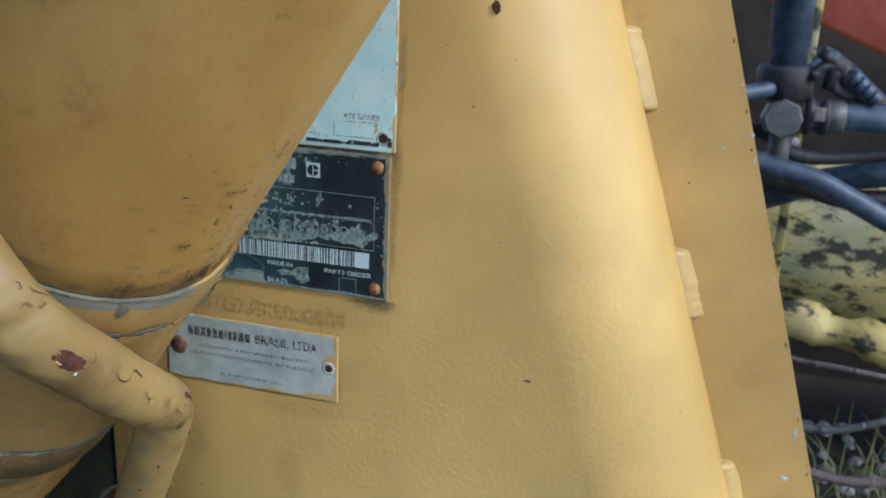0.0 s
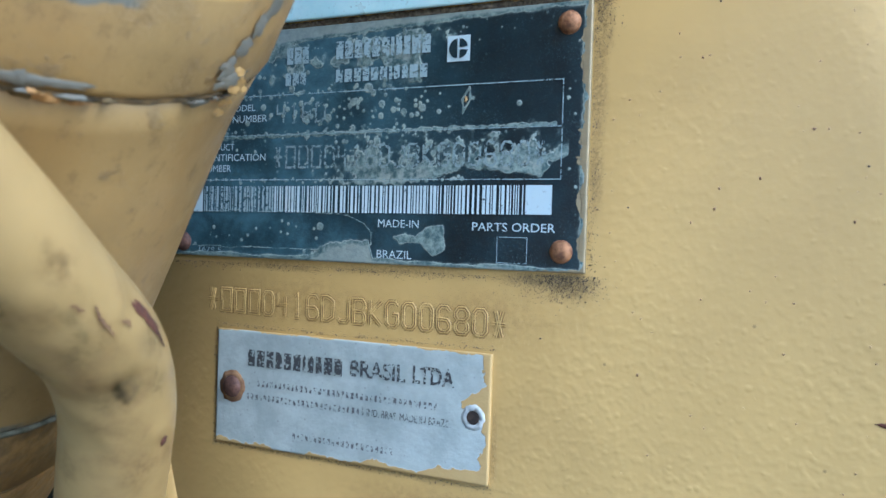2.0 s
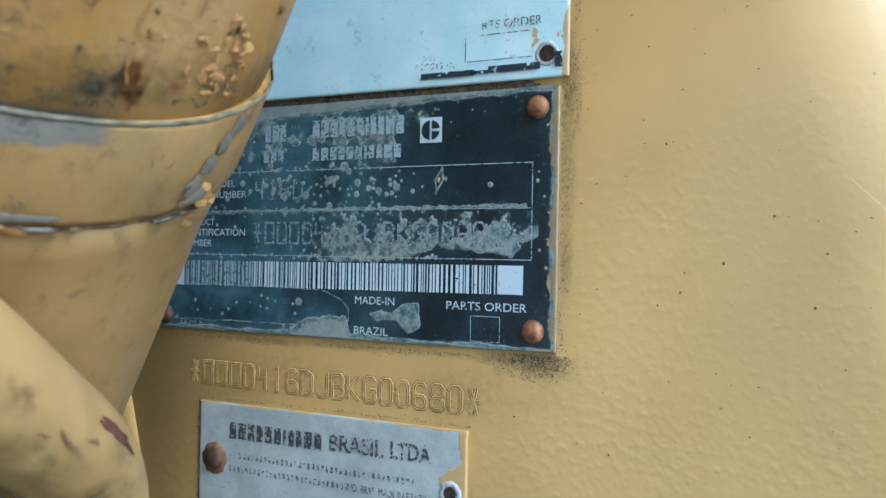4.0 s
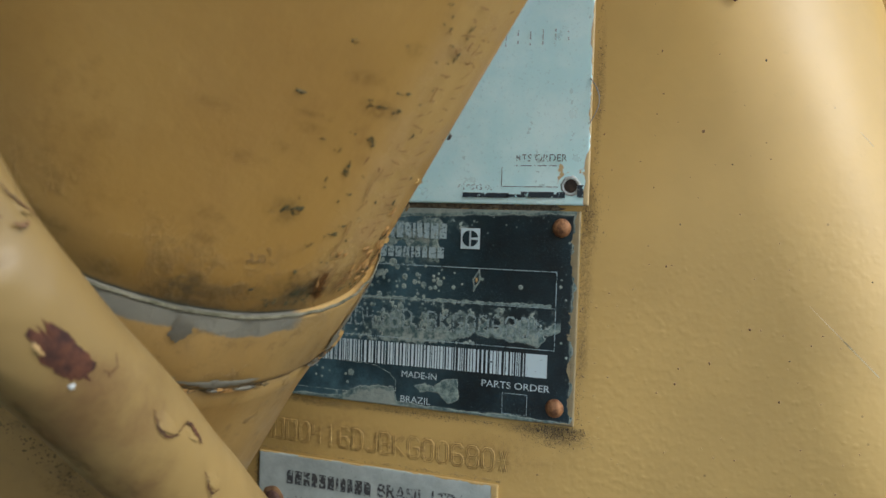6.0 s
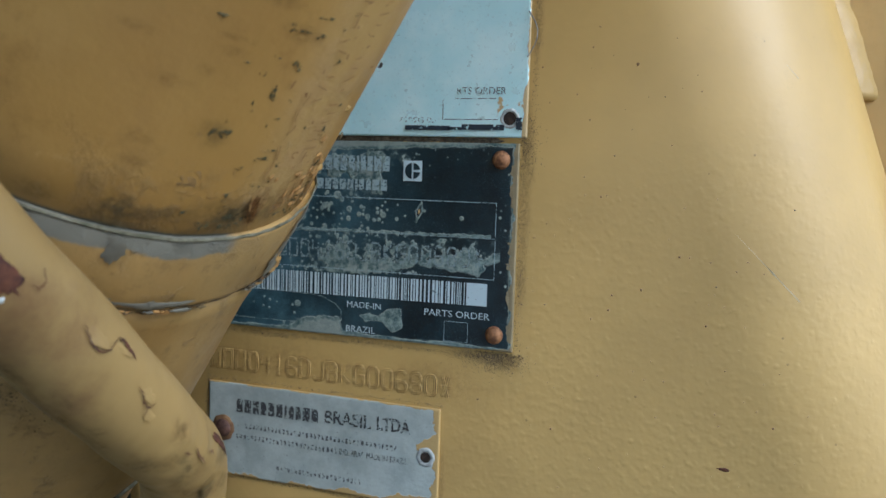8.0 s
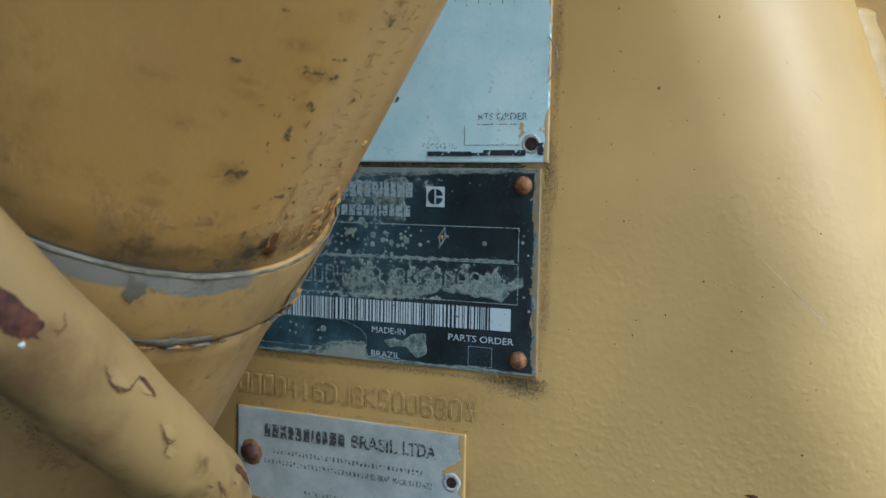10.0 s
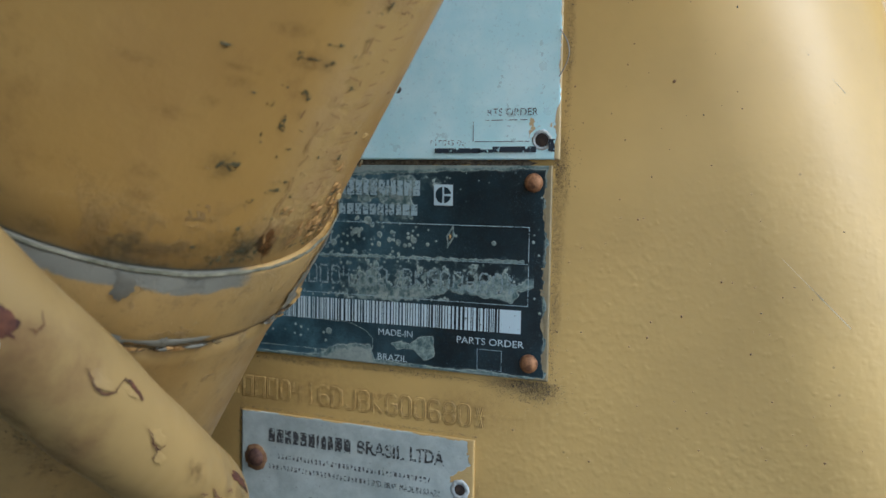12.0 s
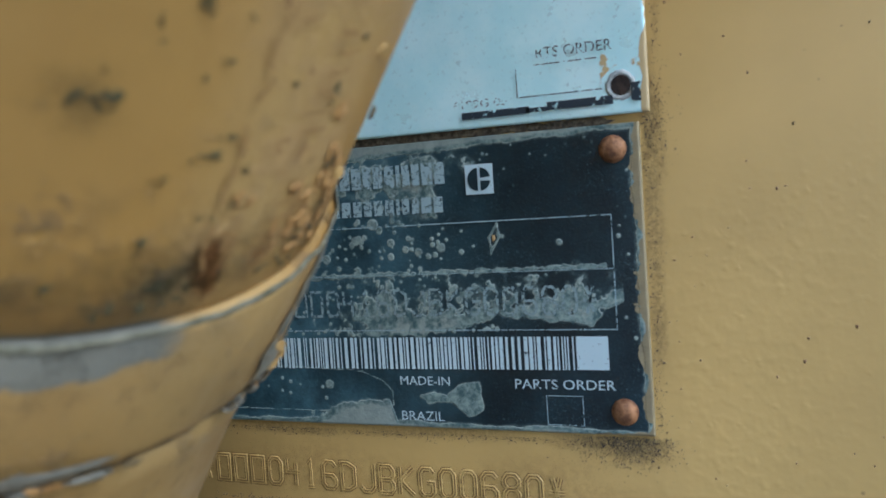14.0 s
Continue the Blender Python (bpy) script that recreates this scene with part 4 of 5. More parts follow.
def low_wear(x, z):
    f, g = fbm(x, z, 110, 9.0), fbm(x, z, 380, 2.0)
    right, low, top = -0.0228 - x, z - 1.024, 1.0665 - z
    r = 0.5 + (0.0026 + 0.0085 * math.exp(-((z - 1.0495) / 0.0032) ** 2) + 0.0035 * math.exp(-((z - 1.0245) / 0.004) ** 2) - right) / 0.006
    b = 0.5 + (0.0009 + 0.0009 * math.sin(x * 90 + 1.0) + 0.0006 * math.sin(x * 260) + 0.0055 * math.exp(-((x + 0.031) / 0.01) ** 2) - low) / 0.004
    t = 0.4 - (top - 0.0002) / 0.003 + (0.2 if x > -0.05 else 0)
    return min(1.0, max(0.0, max(r, b, t) + 0.32 * f + 0.28 * g))


LY = -0.0011
maker_plate = thing("maker_plate", (-0.08, 0, 1.024), "dull aluminium plate with yellow overspray, one rivet missing", "nameplate")
plate_part("plate_sheet", plate(-0.1362, 1.024, -0.0228, 1.0665, LY, 0.0011, low_wear, 0.0005, 0.0006), m_alloy, maker_plate, "dull stamped aluminium sheet")
part("rivet_washer", lathe((-0.1284, LY, 1.0453), (0, -1, 0), [(-0.0001, 0.0062), (0.0003, 0.006), (0.0006, 0.004)], 28, 0.0009, close=False), m_stain, maker_plate, "brown stained ring round the rivet")
rivet(maker_plate, -0.1284, 1.0453, LY, 0.0041, m_rivet_dark)
empty_hole(maker_plate, -0.0286, 1.0455, LY, 0.0022, 1.95)
LT = LY - 0.0004
bar_parts("name_bar", name_bars(-0.1212, 1.0537, -0.0795, 1.0597, LONG_NAME, 0.3), LT, m_black, maker_plate, "black bar of worn lettering")
for text, x, z, h, w in (("BRASIL", -0.0762, 1.0542, 0.0059, 0.0222), ("LTDA", -0.0512, 1.0544, 0.0059, 0.0155)):
    part("lettering", lettering(text, x, z, h, w, LT, 0.022), m_black, maker_plate, "black stamped words", smooth=False)
bar_parts("small_bar", word_bars(-0.1165, 1.0464, -0.0419, 1.0486, 24, 0.0011, 0.0009) + word_bars(-0.1213, 1.0413, -0.07, 1.0435, 25, 0.0011, 0.0009) + word_bars(-0.1, 1.0292, -0.0582, 1.0314, 26, 0.0011, 0.0009), LT, m_fine, maker_plate, "fine black bar of worn lettering")
part("lettering", lettering("IND. BRAS. MADE IN BRAZIL", -0.0688, 1.0412, 0.0026, 0.0322, LT), m_black, maker_plate, "fine black stamped words", smooth=False)


def up_wear(x, z):
    f, g = fbm(x, z, 90, 4.0), fbm(x, z, 400, 6.0)
    right, low = 0.0103 - x, z - 1.179
    hole = math.hypot(x - 0.0033, z - 1.1864)
    corner = 0.54 - max(0.0, (z - 1.1935) / 0.004) - max(0.0, (-0.0015 - x) / 0.004) - max(0.0, (0.0052 - hole) / 0.002) - max(0.0, (1.184 - z) / 0.003) + 0.5 * f + 0.2 * g
    r = 0.5 + (0.0006 + 0.0014 * max(0.0, min(1.0, (1.2 - z) / 0.004)) + 0.0008 * f - right) / 0.003
    return min(1.0, max(0.0, max(corner, r) + 0.22 * f + 0.08 * g))


UY = -0.0027
order_plate = thing("parts_order_plate", (-0.06, 0, 1.179), "bright aluminium plate with a yellow corner overlapping the black one", "nameplate")
plate_part("plate_sheet", plate(-0.157, 1.179, 0.0103, 1.262, UY, 0.0011, up_wear, 0.0006, 0.0008), m_bright, order_plate, "bright weathered aluminium sheet")
empty_hole(order_plate, 0.0033, 1.1864, UY, 0.0025, 1.6)
UT = UY - 0.0006
part("dark_strip", rects([(-0.041, 1.1815, -0.0215, 1.1834), (-0.0225, 1.1817, -0.0165, 1.1829), (-0.0165, 1.1818, 0.0012, 1.184), (0.006, 1.182, 0.0085, 1.1868)], UT), m_navy, order_plate, "worn navy printed strip", smooth=False)
part("thin_line", rects([(-0.024, 1.1858, -0.0015, 1.1861), (-0.0195, 1.194, -0.0025, 1.1943), (-0.0248, 1.1858, -0.0245, 1.194)], UT), m_black, order_plate, "thin worn black printed lines", smooth=False)
part("lettering", lettering("RTS ORDER", -0.0188, 1.1958, 0.0028, 0.0205, UT), m_black, order_plate, "worn black printed words", smooth=False)
part("lettering", lettering("6199G 05", -0.0435, 1.1845, 0.0022, 0.0158, UT), m_fine, order_plate, "faint grey printed code", smooth=False)
bar_parts("number_bar", word_bars(-0.05, 1.241, 0.004, 1.247, 31, 0.0006, 0.0045), UT, m_ghost, order_plate, "faint stamped bar")
wire = [Vector((0.0095 + 0.0042 * math.sin(math.pi * k / 16), -0.003 - 0.002 * math.sin(math.pi * k / 16), 1.2275 - 0.0175 * k / 16)) for k in range(17)]
part("wire_loop", sweep(wire, 0.00022, 8), m_grey, order_plate, "thin wire loop")

# ---- hydraulic cylinder ----
AXIS_AT, AXIS = Vector((-0.1068, -0.1266, 1.15)), Vector((0.7096, -0.2348, 1.0)).normalized()
cylinder = thing("hydraulic_cylinder", AXIS_AT + AXIS * -0.2, "thick ochre hydraulic cylinder, chipped and grimy, leaning outwards", "hydraulic cylinder")
DIR, SIDE, FACE = frame_of(AXIS)
to_axis = Matrix((SIDE, FACE, DIR)).transposed().to_4x4()
to_axis.translation = AXIS_AT


def turned(name, profile, material, label="", wobble=0.0, sides=128, close=True):
    """A part turned about the cylinder's own axis, with its own z along it."""
    verts, faces = [], []
    for s, r in profile:
        for i in range(sides):
            th = 2 * math.pi * i / sides
            w = wobble * (noise.noise(Vector((math.cos(th) * 9, math.sin(th) * 9, s * 300))) + 0.6 * noise.noise(Vector((math.cos(th) * 40, math.sin(th) * 40, s * 300)))) if wobble else 0
            verts.append(Vector((math.cos(th) * (r + w), math.sin(th) * (r + w), s)))
    for k in range(len(profile) - 1):
        for i in range(sides):
            j = (i + 1) % sides
            faces.append((k * sides + i, k * sides + j, (k + 1) * sides + j, (k + 1) * sides + i))
    if close:
        faces.append(tuple(range(sides))[::-1])
        faces.append(tuple((len(profile) - 1) * sides + i for i in range(sides)))
    ob = part(name, (verts, faces), material, None, label)
    ob.matrix_world = to_axis
    bpy.context.view_layer.update()
    ob.parent = cylinder
    ob.matrix_parent_inverse = cylinder.matrix_world.inverted()
    return ob


barrel = turned("barrel", [(0.0455, 0.066)] + [(s, 0.0664 + 0.011 * s) for s in (0.0465, 0.06, 0.1, 0.2, 0.3, 0.45)], m_barrel, "ochre painted barrel", 0.00025)
turned("weld_ring", [(0.0456 + 0.0012 * k / 8, 0.0685 + 0.0005 * math.sin(math.pi * k / 8)) for k in range(9)], m_beadgrey, "pale bare weld ring", 0.0007, close=False)
turned("collar", [(0.0222, 0.0672), (0.0232, 0.0684), (0.0245, 0.0686), (0.0452, 0.0689), (0.0457, 0.0686), (0.046, 0.066)], m_barrel, "collar flaked down to blue-grey primer", 0.0004)
turned("seam", [(0.0205 + 0.003 * k / 6, 0.0668 + 0.0012 * math.sin(math.pi * k / 6)) for k in range(7)], m_seam, "dirty seam under the collar", 0.0006, close=False)
turned("lower_barrel", [(-0.0735, 0.064)] + [(s, 0.0655 + 0.0156 * s + 0.0018 * max(0.0, (s - 0.004) / 0.018)) for s in (-0.072, -0.05, 0.0, 0.004, 0.013, 0.022)], m_barrel, "ochre lower barrel", 0.00025)
turned("lower_weld_ring", [(-0.0758 + 0.0026 * k / 8, 0.0637 + 0.0013 * math.sin(math.pi * k / 8)) for k in range(9)], m_beadgrey, "pale weld ring", 0.0005, close=False)
turned("end_collar", [(-0.1022, 0.0602), (-0.1008, 0.062), (-0.077, 0.0632), (-0.075, 0.062)], m_endcap, "ochre end collar", 0.0003)
turned("end_seam", [(-0.105 + 0.003 * k / 6, 0.0594 + 0.0013 * math.sin(math.pi * k / 6)) for k in range(7)], m_seam, "dirty seam", 0.0008, close=False)
turned("end_cap", [(-0.212, 0.03), (-0.21, 0.042), (-0.2, 0.047), (-0.17, 0.052), (-0.14, 0.0562), (-0.11, 0.0588), (-0.1035, 0.0597)], m_endcap, "rusty ochre end cap", 0.0006)
turned("rod_eye", [(-0.3, 0.02), (-0.295, 0.028), (-0.24, 0.03), (-0.211, 0.028)], m_grey, "grey worn rod end", 0.0004)


def on_barrel(s, th, lift):
    r = (0.0664 + 0.011 * s if s > 0.0475 else 0.0689 if s > 0.022 else 0.0655 + 0.0156 * s + 0.0018 * max(0.0, (s - 0.004) / 0.018)) + lift + 0.00025
    return to_axis @ Vector((math.cos(th) * r, math.sin(th) * r, s))


def on_end(s, th, lift):
    """The tapering end cap's surface."""
    r = 0.0592 + 0.1 * (s + 0.11) - max(0.0, -0.17 - s) * 0.07 + lift + 0.0003
    return to_axis @ Vector((math.cos(th) * r, math.sin(th) * r, s))


def crack(project, pts, width, lift=0.0004):
    """A thin dark split along points on a surface."""
    verts, faces = [], []
    for k, (u, v) in enumerate(pts):
        p = project(u, v, lift)
        q = project(*pts[min(k + 1, len(pts) - 1)], lift) - project(*pts[max(k - 1, 0)], lift)
        out = (project(u, v, lift + 0.01) - p).normalized()
        s = q.cross(out).normalized() * width * (0.35 + 0.65 * math.sin(math.pi * (k + 0.3) / (len(pts) - 0.4)))
        verts += [p + s, p - s]
    for k in range(len(pts) - 1):
        faces.append((2 * k, 2 * k + 1, 2 * k + 3, 2 * k + 2))
    return verts, faces


def curl(u, v, su, sv, turn, n=7, bendy=1.0):
    """Points of a small hook-shaped line."""
    out = []
    for k in range(n):
        a = -1.2 + 2.4 * k / (n - 1)
        x, y = math.sin(a), bendy * (1 - math.cos(a))
        out.append((u + su * (x * math.cos(turn) - y * math.sin(turn)), v + sv * (x * math.sin(turn) + y * math.cos(turn))))
    return out


def peel(project, u, v, du, dv, seed, lift, turn):
    """A sheet of paint that has come away along one side and stands off there."""
    n, verts, faces = 30, [project(u, v, lift * 0.3)], []
    for f in (0.5, 1.0):
        for i in range(n):
            th = 2 * math.pi * i / n
            k = f * (1 + 0.3 * noise.noise(Vector((math.cos(th) * 1.7 + seed, math.sin(th) * 1.7, seed))) + 0.16 * noise.noise(Vector((math.cos(th) * 6, math.sin(th) * 6, seed * 3))))
            rise = (0.5 + 0.5 * f * math.cos(th - turn)) ** 2
            verts.append(project(u + math.cos(th) * du * k, v + math.sin(th) * dv * k, lift * rise if f < 1 or rise > 0.3 else -0.0002))
    faces = [(0, 1 + i, 1 + (i + 1) % n) for i in range(n)]
    return verts, faces + [(1 + i, 1 + n + i, 1 + n + (i + 1) % n, 1 + (i + 1) % n) for i in range(n)]


# marks on the barrel: crusts of moss and dirt, lifted paint in a strip along its side
for k, (s, th, ds, dth, turn) in enumerate(((0.1063, 2.8, 0.0018, 0.012, 0.2), (0.1058, 2.835, 0.0006, 0.045, 0.0), (0.0897, 2.85, 0.0022, 0.017, 0.3), (0.077, 2.695, 0.0016, 0.02, 0.0), (0.0768, 2.735, 0.0016, 0.035, 0.1), (0.098, 2.868, 0.0009, 0.022, 0.5),
                                            (0.1183, 2.647, 0.0006, 0.02, 0.0), (0.1205, 3.074, 0.0016, 0.016, 0.2), (0.0517, 3.043, 0.0022, 0.05, 0.1), (0.0525, 2.93, 0.0016, 0.05, 0.0), (0.1045, 2.567, 0.0005, 0.03, 0.0), (0.1265, 3.073, 0.0025, 0.02, 0.2), (0.1248, 2.472, 0.0004, 0.012, 0), (0.068, 2.86, 0.001, 0.02, 0.4), (0.0855, -3.02, 0.0009, 0.016, 0.2))):
    part("dirt_crust", blob(on_barrel, s, th, ds * 0.75, dth * 0.7, k * 1.7, 0.00015, 0.8, 22, 0.0), m_speck, barrel, "dark crust of dirt")
rng = random.Random(21)
for k in range(20):
    s = rng.uniform(0.058, 0.135)
    th = 3.09 + rng.gauss(0.06, 0.1)
    part("lifted_paint", crack(on_barrel, curl(s, th, rng.uniform(0.0008, 0.0024), rng.uniform(0.006, 0.022), rng.uniform(0, 6.28), 8, rng.uniform(0.2, 0.9)), rng.uniform(0.00012, 0.00028), 0.0004), m_bark, barrel, "lifted edge of paint")
for k in range(46):
    at, th = rng.uniform(0.056, 0.135), rng.gauss(2.93, 0.1)
    part("dirt_crust", blob(on_barrel, at, th, rng.uniform(0.0002, 0.0008), rng.uniform(0.004, 0.016), 500 + k, 0.00012, 0.9, 14, rng.gauss(0, 0.4)), m_speck, barrel, "dark speck of mossy dirt")
for k in range(10):
    smudge("dirt_shade_smudge", on_barrel, 0.0495 + abs(rng.gauss(0.001, 0.003)), rng.uniform(1.7, 3.2), rng.uniform(0.0025, 0.006), rng.uniform(0.06, 0.16), 30 + k, m_olive_smudge, barrel, "soft dark grime above the weld")
for k in range(12):
    smudge("dirt_shade_smudge", on_barrel, rng.uniform(0.055, 0.14), rng.uniform(2.3, 3.05), rng.uniform(0.001, 0.003), rng.uniform(0.03, 0.09), 50 + k, m_brown_smudge, barrel, "faint brown smudge on the barrel")
for k, (at, th) in enumerate(((0.0545, 2.9), (0.0535, 2.98), (0.0768, 2.7))):
    smudge("dirt_shade_smudge", on_barrel, at, th, 0.005, 0.08, 70 + k, m_olive_smudge, barrel, "soft dark grime on the barrel")
for k in range(10):
    smudge("dirt_shade_smudge", on_barrel, rng.uniform(-0.03, 0.019), rng.uniform(2.2, 3.2), rng.uniform(0.003, 0.01), rng.uniform(0.06, 0.15), 90 + k, m_brown_smudge, barrel, "brown smudge below the collar")
for k in range(30):
    th = rng.uniform(2.7, 3.35)
    part("dirt_crust", blob(on_barrel, 0.0487 + abs(rng.gauss(0, 0.0022)), th, rng.uniform(0.0003, 0.0009), rng.uniform(0.004, 0.02), k * 0.9, 0.00015, 0.6, 14), m_speck, barrel, "dark crust of dirt")
part("paint_flake", blob(on_barrel, 0.0925, 3.6, 0.0009, 0.014, 77, 0.0009, 0.9, 20), m_dark, barrel, "dark chip of paint standing off")
flakes = ((0.0688, 3.58),)
for k, (s, th) in enumerate(flakes):
    part("paint_flake", blob(on_barrel, s, th, rng.uniform(0.0006, 0.0013), rng.uniform(0.009, 0.018), 40 + k, 0.0008, 0.9, 20), m_ochre_flake if k % 3 else m_crust, barrel, "flake of loose paint standing off")

line = [(0.0505 + 0.0025 * k, 3.005 + 0.012 * math.sin(k * 1.7) + rng.gauss(0, 0.004)) for k in range(17)]
part("paint_split", crack(on_barrel, line, 0.00045, 0.00025), m_relief, barrel, "long brown split in the paint")
rows = [(0.054 + 0.0027 * k, 3.19, 0.035 + 0.012 * (k % 3)) for k in range(13)] + [(0.0885 + 0.0034 * k, 3.065, 0.03 + 0.01 * (k % 2)) for k in range(14)] + [(0.091 + 0.0031 * k, 3.2, 0.026 + 0.01 * (k % 2)) for k in range(13)]
for k, (at, th, wide) in enumerate(rows):
    skew = rng.gauss(0, 0.0004)
    bar = [(at - skew + 2 * skew * i / 5, th - wide + 2 * wide * i / 5) for i in range(6)]
    part("relief_bar", crack(on_barrel, bar, rng.uniform(0.0002, 0.00042), 0.0003), m_relief, barrel, "worn brown bar of cast writing")
for k, (at, th) in enumerate(((0.0245, 3.52), (0.0222, 3.56), (0.0185, 3.54))):
    part("paint_flake", peel(on_barrel, at, th - 0.05, rng.uniform(0.001, 0.0018), rng.uniform(0.02, 0.04), 60 + k, 0.0009, rng.uniform(1.0, 2.2)), m_ochre_flake, barrel, "curled flake of loose paint standing off")
for k in range(46):
    at = 0.0495 + abs(rng.gauss(0, 0.013))
    th = 3.46 - abs(rng.gauss(0, 0.16)) - 1.2 * (at - 0.0495)
    part("paint_flake", blob(on_barrel, at, th, rng.uniform(0.0004, 0.0016), rng.uniform(0.006, 0.026), 720 + k, rng.uniform(0.0001, 0.00032), 1.2, 16, rng.gauss(0, 0.7)), (m_lump, m_lump, m_lump, m_speck)[k % 4], barrel, "rough brown lump of layered paint")
for k in range(10):
    smudge("dirt_shade_smudge", on_barrel, 0.0505 + abs(rng.gauss(0, 0.006)), rng.uniform(2.95, 3.4), rng.uniform(0.002, 0.007), rng.uniform(0.025, 0.06), 740 + k, m_rusty_smudge, barrel, "rusty stain running up from the weld")
for k, (at, th) in enumerate(((0.0825, 3.38), (0.028, 3.45), (0.0262, 3.47), (0.0235, 3.46), (0.0165, 3.47), (0.0615, 3.44))):
    part("paint_flake", peel(on_barrel, at, th, rng.uniform(0.0007, 0.0015), rng.uniform(0.012, 0.024), 90 + k, rng.uniform(0.0007, 0.0012), rng.uniform(1.0, 2.2)), m_ochre_flake, barrel, "curled flake of loose paint standing off")
for k in range(16):
    part("bare_patch", blob(on_barrel, rng.uniform(0.0135, 0.0235), rng.uniform(1.45, 1.86), rng.uniform(0.001, 0.0022), rng.uniform(0.04, 0.08), 400 + k, 0.0004, 0.5, 18), m_pale_primer, barrel, "pale grey primer bared at the collar's foot")
for k, (at, th, ds, dth) in enumerate(((0.0425, -2.75, 0.003, 0.05), (0.0385, -2.8, 0.0028, 0.04), (0.034, -2.85, 0.0026, 0.04), (0.0295, -2.9, 0.0026, 0.045), (0.026, -2.86, 0.002, 0.09), (0.0248, 2.78, 0.0011, 0.12), (0.0248, 2.5, 0.0011, 0.1))):
    part("bare_patch", blob(on_barrel, at, th, ds, dth, 600 + k, 0.0003, 0.6, 30), m_primer, barrel, "ragged grey primer showing through the collar's paint")
part("bare_patch", blob(on_barrel, 0.041, 2.54, 0.004, 0.034, 2.2, 0.0003, 0.5, 30), m_primer, barrel, "tooth of blue-grey primer on the collar")
for k in range(12):
    part("bare_patch", blob(on_barrel, 0.0243 + abs(rng.gauss(0, 0.0008)), rng.uniform(2.2, 2.75), rng.uniform(0.0006, 0.0016), rng.uniform(0.02, 0.06), 70 + k, 0.0003, 0.7, 18), m_primer, barrel, "ragged blue-grey primer over the seam")
for k in range(30):
    part("dirt_crust", blob(on_barrel, 0.0216 + rng.gauss(0, 0.0006), rng.uniform(2.2, 3.5), rng.uniform(0.0004, 0.001), rng.uniform(0.015, 0.045), 320 + k, 0.0004, 0.8, 14), (m_lump, m_primer, m_moss_dark)[k % 3], barrel, "dark green crust along the seam")
moss = []
for k in range(300):
    u = rng.random()
    s, th = 0.0115 - 0.031 * u ** 1.6 + rng.gauss(-0.003, 0.0035), 1.72 + 0.85 * u + rng.gauss(0, 0.05)
    r = abs(rng.gauss(0.00005, 0.00013)) + 0.00006
    moss.append(blob(on_barrel, min(s, 0.019), th, r, r * 15 * rng.uniform(0.5, 1.6), k * 0.77, 0.0003, 0.8, 9))
tagged(part("moss", joined(moss), m_moss_dark, cylinder, "dark moss specks on the lower barrel"), kind="stuff")
# grime on the end cap, also deepening its painted shade
for k in range(12):
    smudge("dirt_shade_smudge", on_end, rng.uniform(-0.2, -0.112), rng.uniform(1.6, 3.3), rng.uniform(0.006, 0.016), rng.uniform(0.1, 0.3), 110 + k, m_brown_smudge if k % 4 else m_olive_smudge, barrel, "dark patch on the end cap, grime with painted shade")

# ---- bent pipe ----
B, M, K, T0, N = Vector((-0.0603, -0.1170, 1.0729)), Vector((-0.0423, -0.1747, 1.1126)), Vector((-0.0412, -0.2294, 1.1611)), Vector((-0.0692, -0.2375, 1.2086)), Vector((-0.1137, -0.0761, 0.9766))
PIPE_R = 0.0130
pipe = thing("hydraulic_pipe", N, "bent cream-yellow steel hydraulic pipe with rust chips", "pipe")
top = T0 + (T0 - K).normalized() * 0.3
PIPE_LINE = rounded([N, B, M, K, top], [0.021, 0.03, 0.02])
D1 = (M - B).normalized()
KINK = (T0 - K).normalized()
PINCHES = ((Vector((-0.0330, -0.2405, 1.1622)), KINK, 0.0042, 0.0028, 0.010), (Vector((-0.0285, -0.233, 1.1655)), KINK, 0.0012, 0.0022, 0.006), (Vector((-0.052, -0.128, 1.072)), D1, 0.0012, 0.004, 0.008))
part("tube", sweep(PIPE_LINE, PIPE_R, 48, 0.0006, 0.0, PINCHES), m_pipe, pipe, "cream-yellow painted bent tube, dented")


def on_pipe(a, b):
    """Puts patches on the tube round the run from a to b: metres along it, angle round it."""
    d = (b - a).normalized()
    e = d.cross(Vector((0, 0, 1))).normalized()
    f = d.cross(e)

    def project(u, v, lift):
        p = a + d * u
        out = e * math.cos(v) + f * math.sin(v)
        line = min(PIPE_LINE, key=lambda q: (q - p).length)
        k = PIPE_LINE.index(line)
        t = (PIPE_LINE[min(k + 1, len(PIPE_LINE) - 1)] - PIPE_LINE[max(k - 1, 0)]).normalized()
        centre = line + t * (p - line).dot(t)
        out = (out - t * out.dot(t)).normalized()
        w = 0.0006 * noise.noise((centre + out * PIPE_R) * 45)
        return centre + out * (PIPE_R + w + lift + 0.00012)

    return project


def jagged(pts):
    """The same line with small zigzags between its points."""
    out = []
    for (u0, v0), (u1, v1) in zip(pts, pts[1:]):
        for k in range(4):
            t = k / 4
            out.append((u0 + (u1 - u0) * t + rng.gauss(0, 0.00022), v0 + (v1 - v0) * t + rng.gauss(0, 0.015)))
    return out + [pts[-1]]


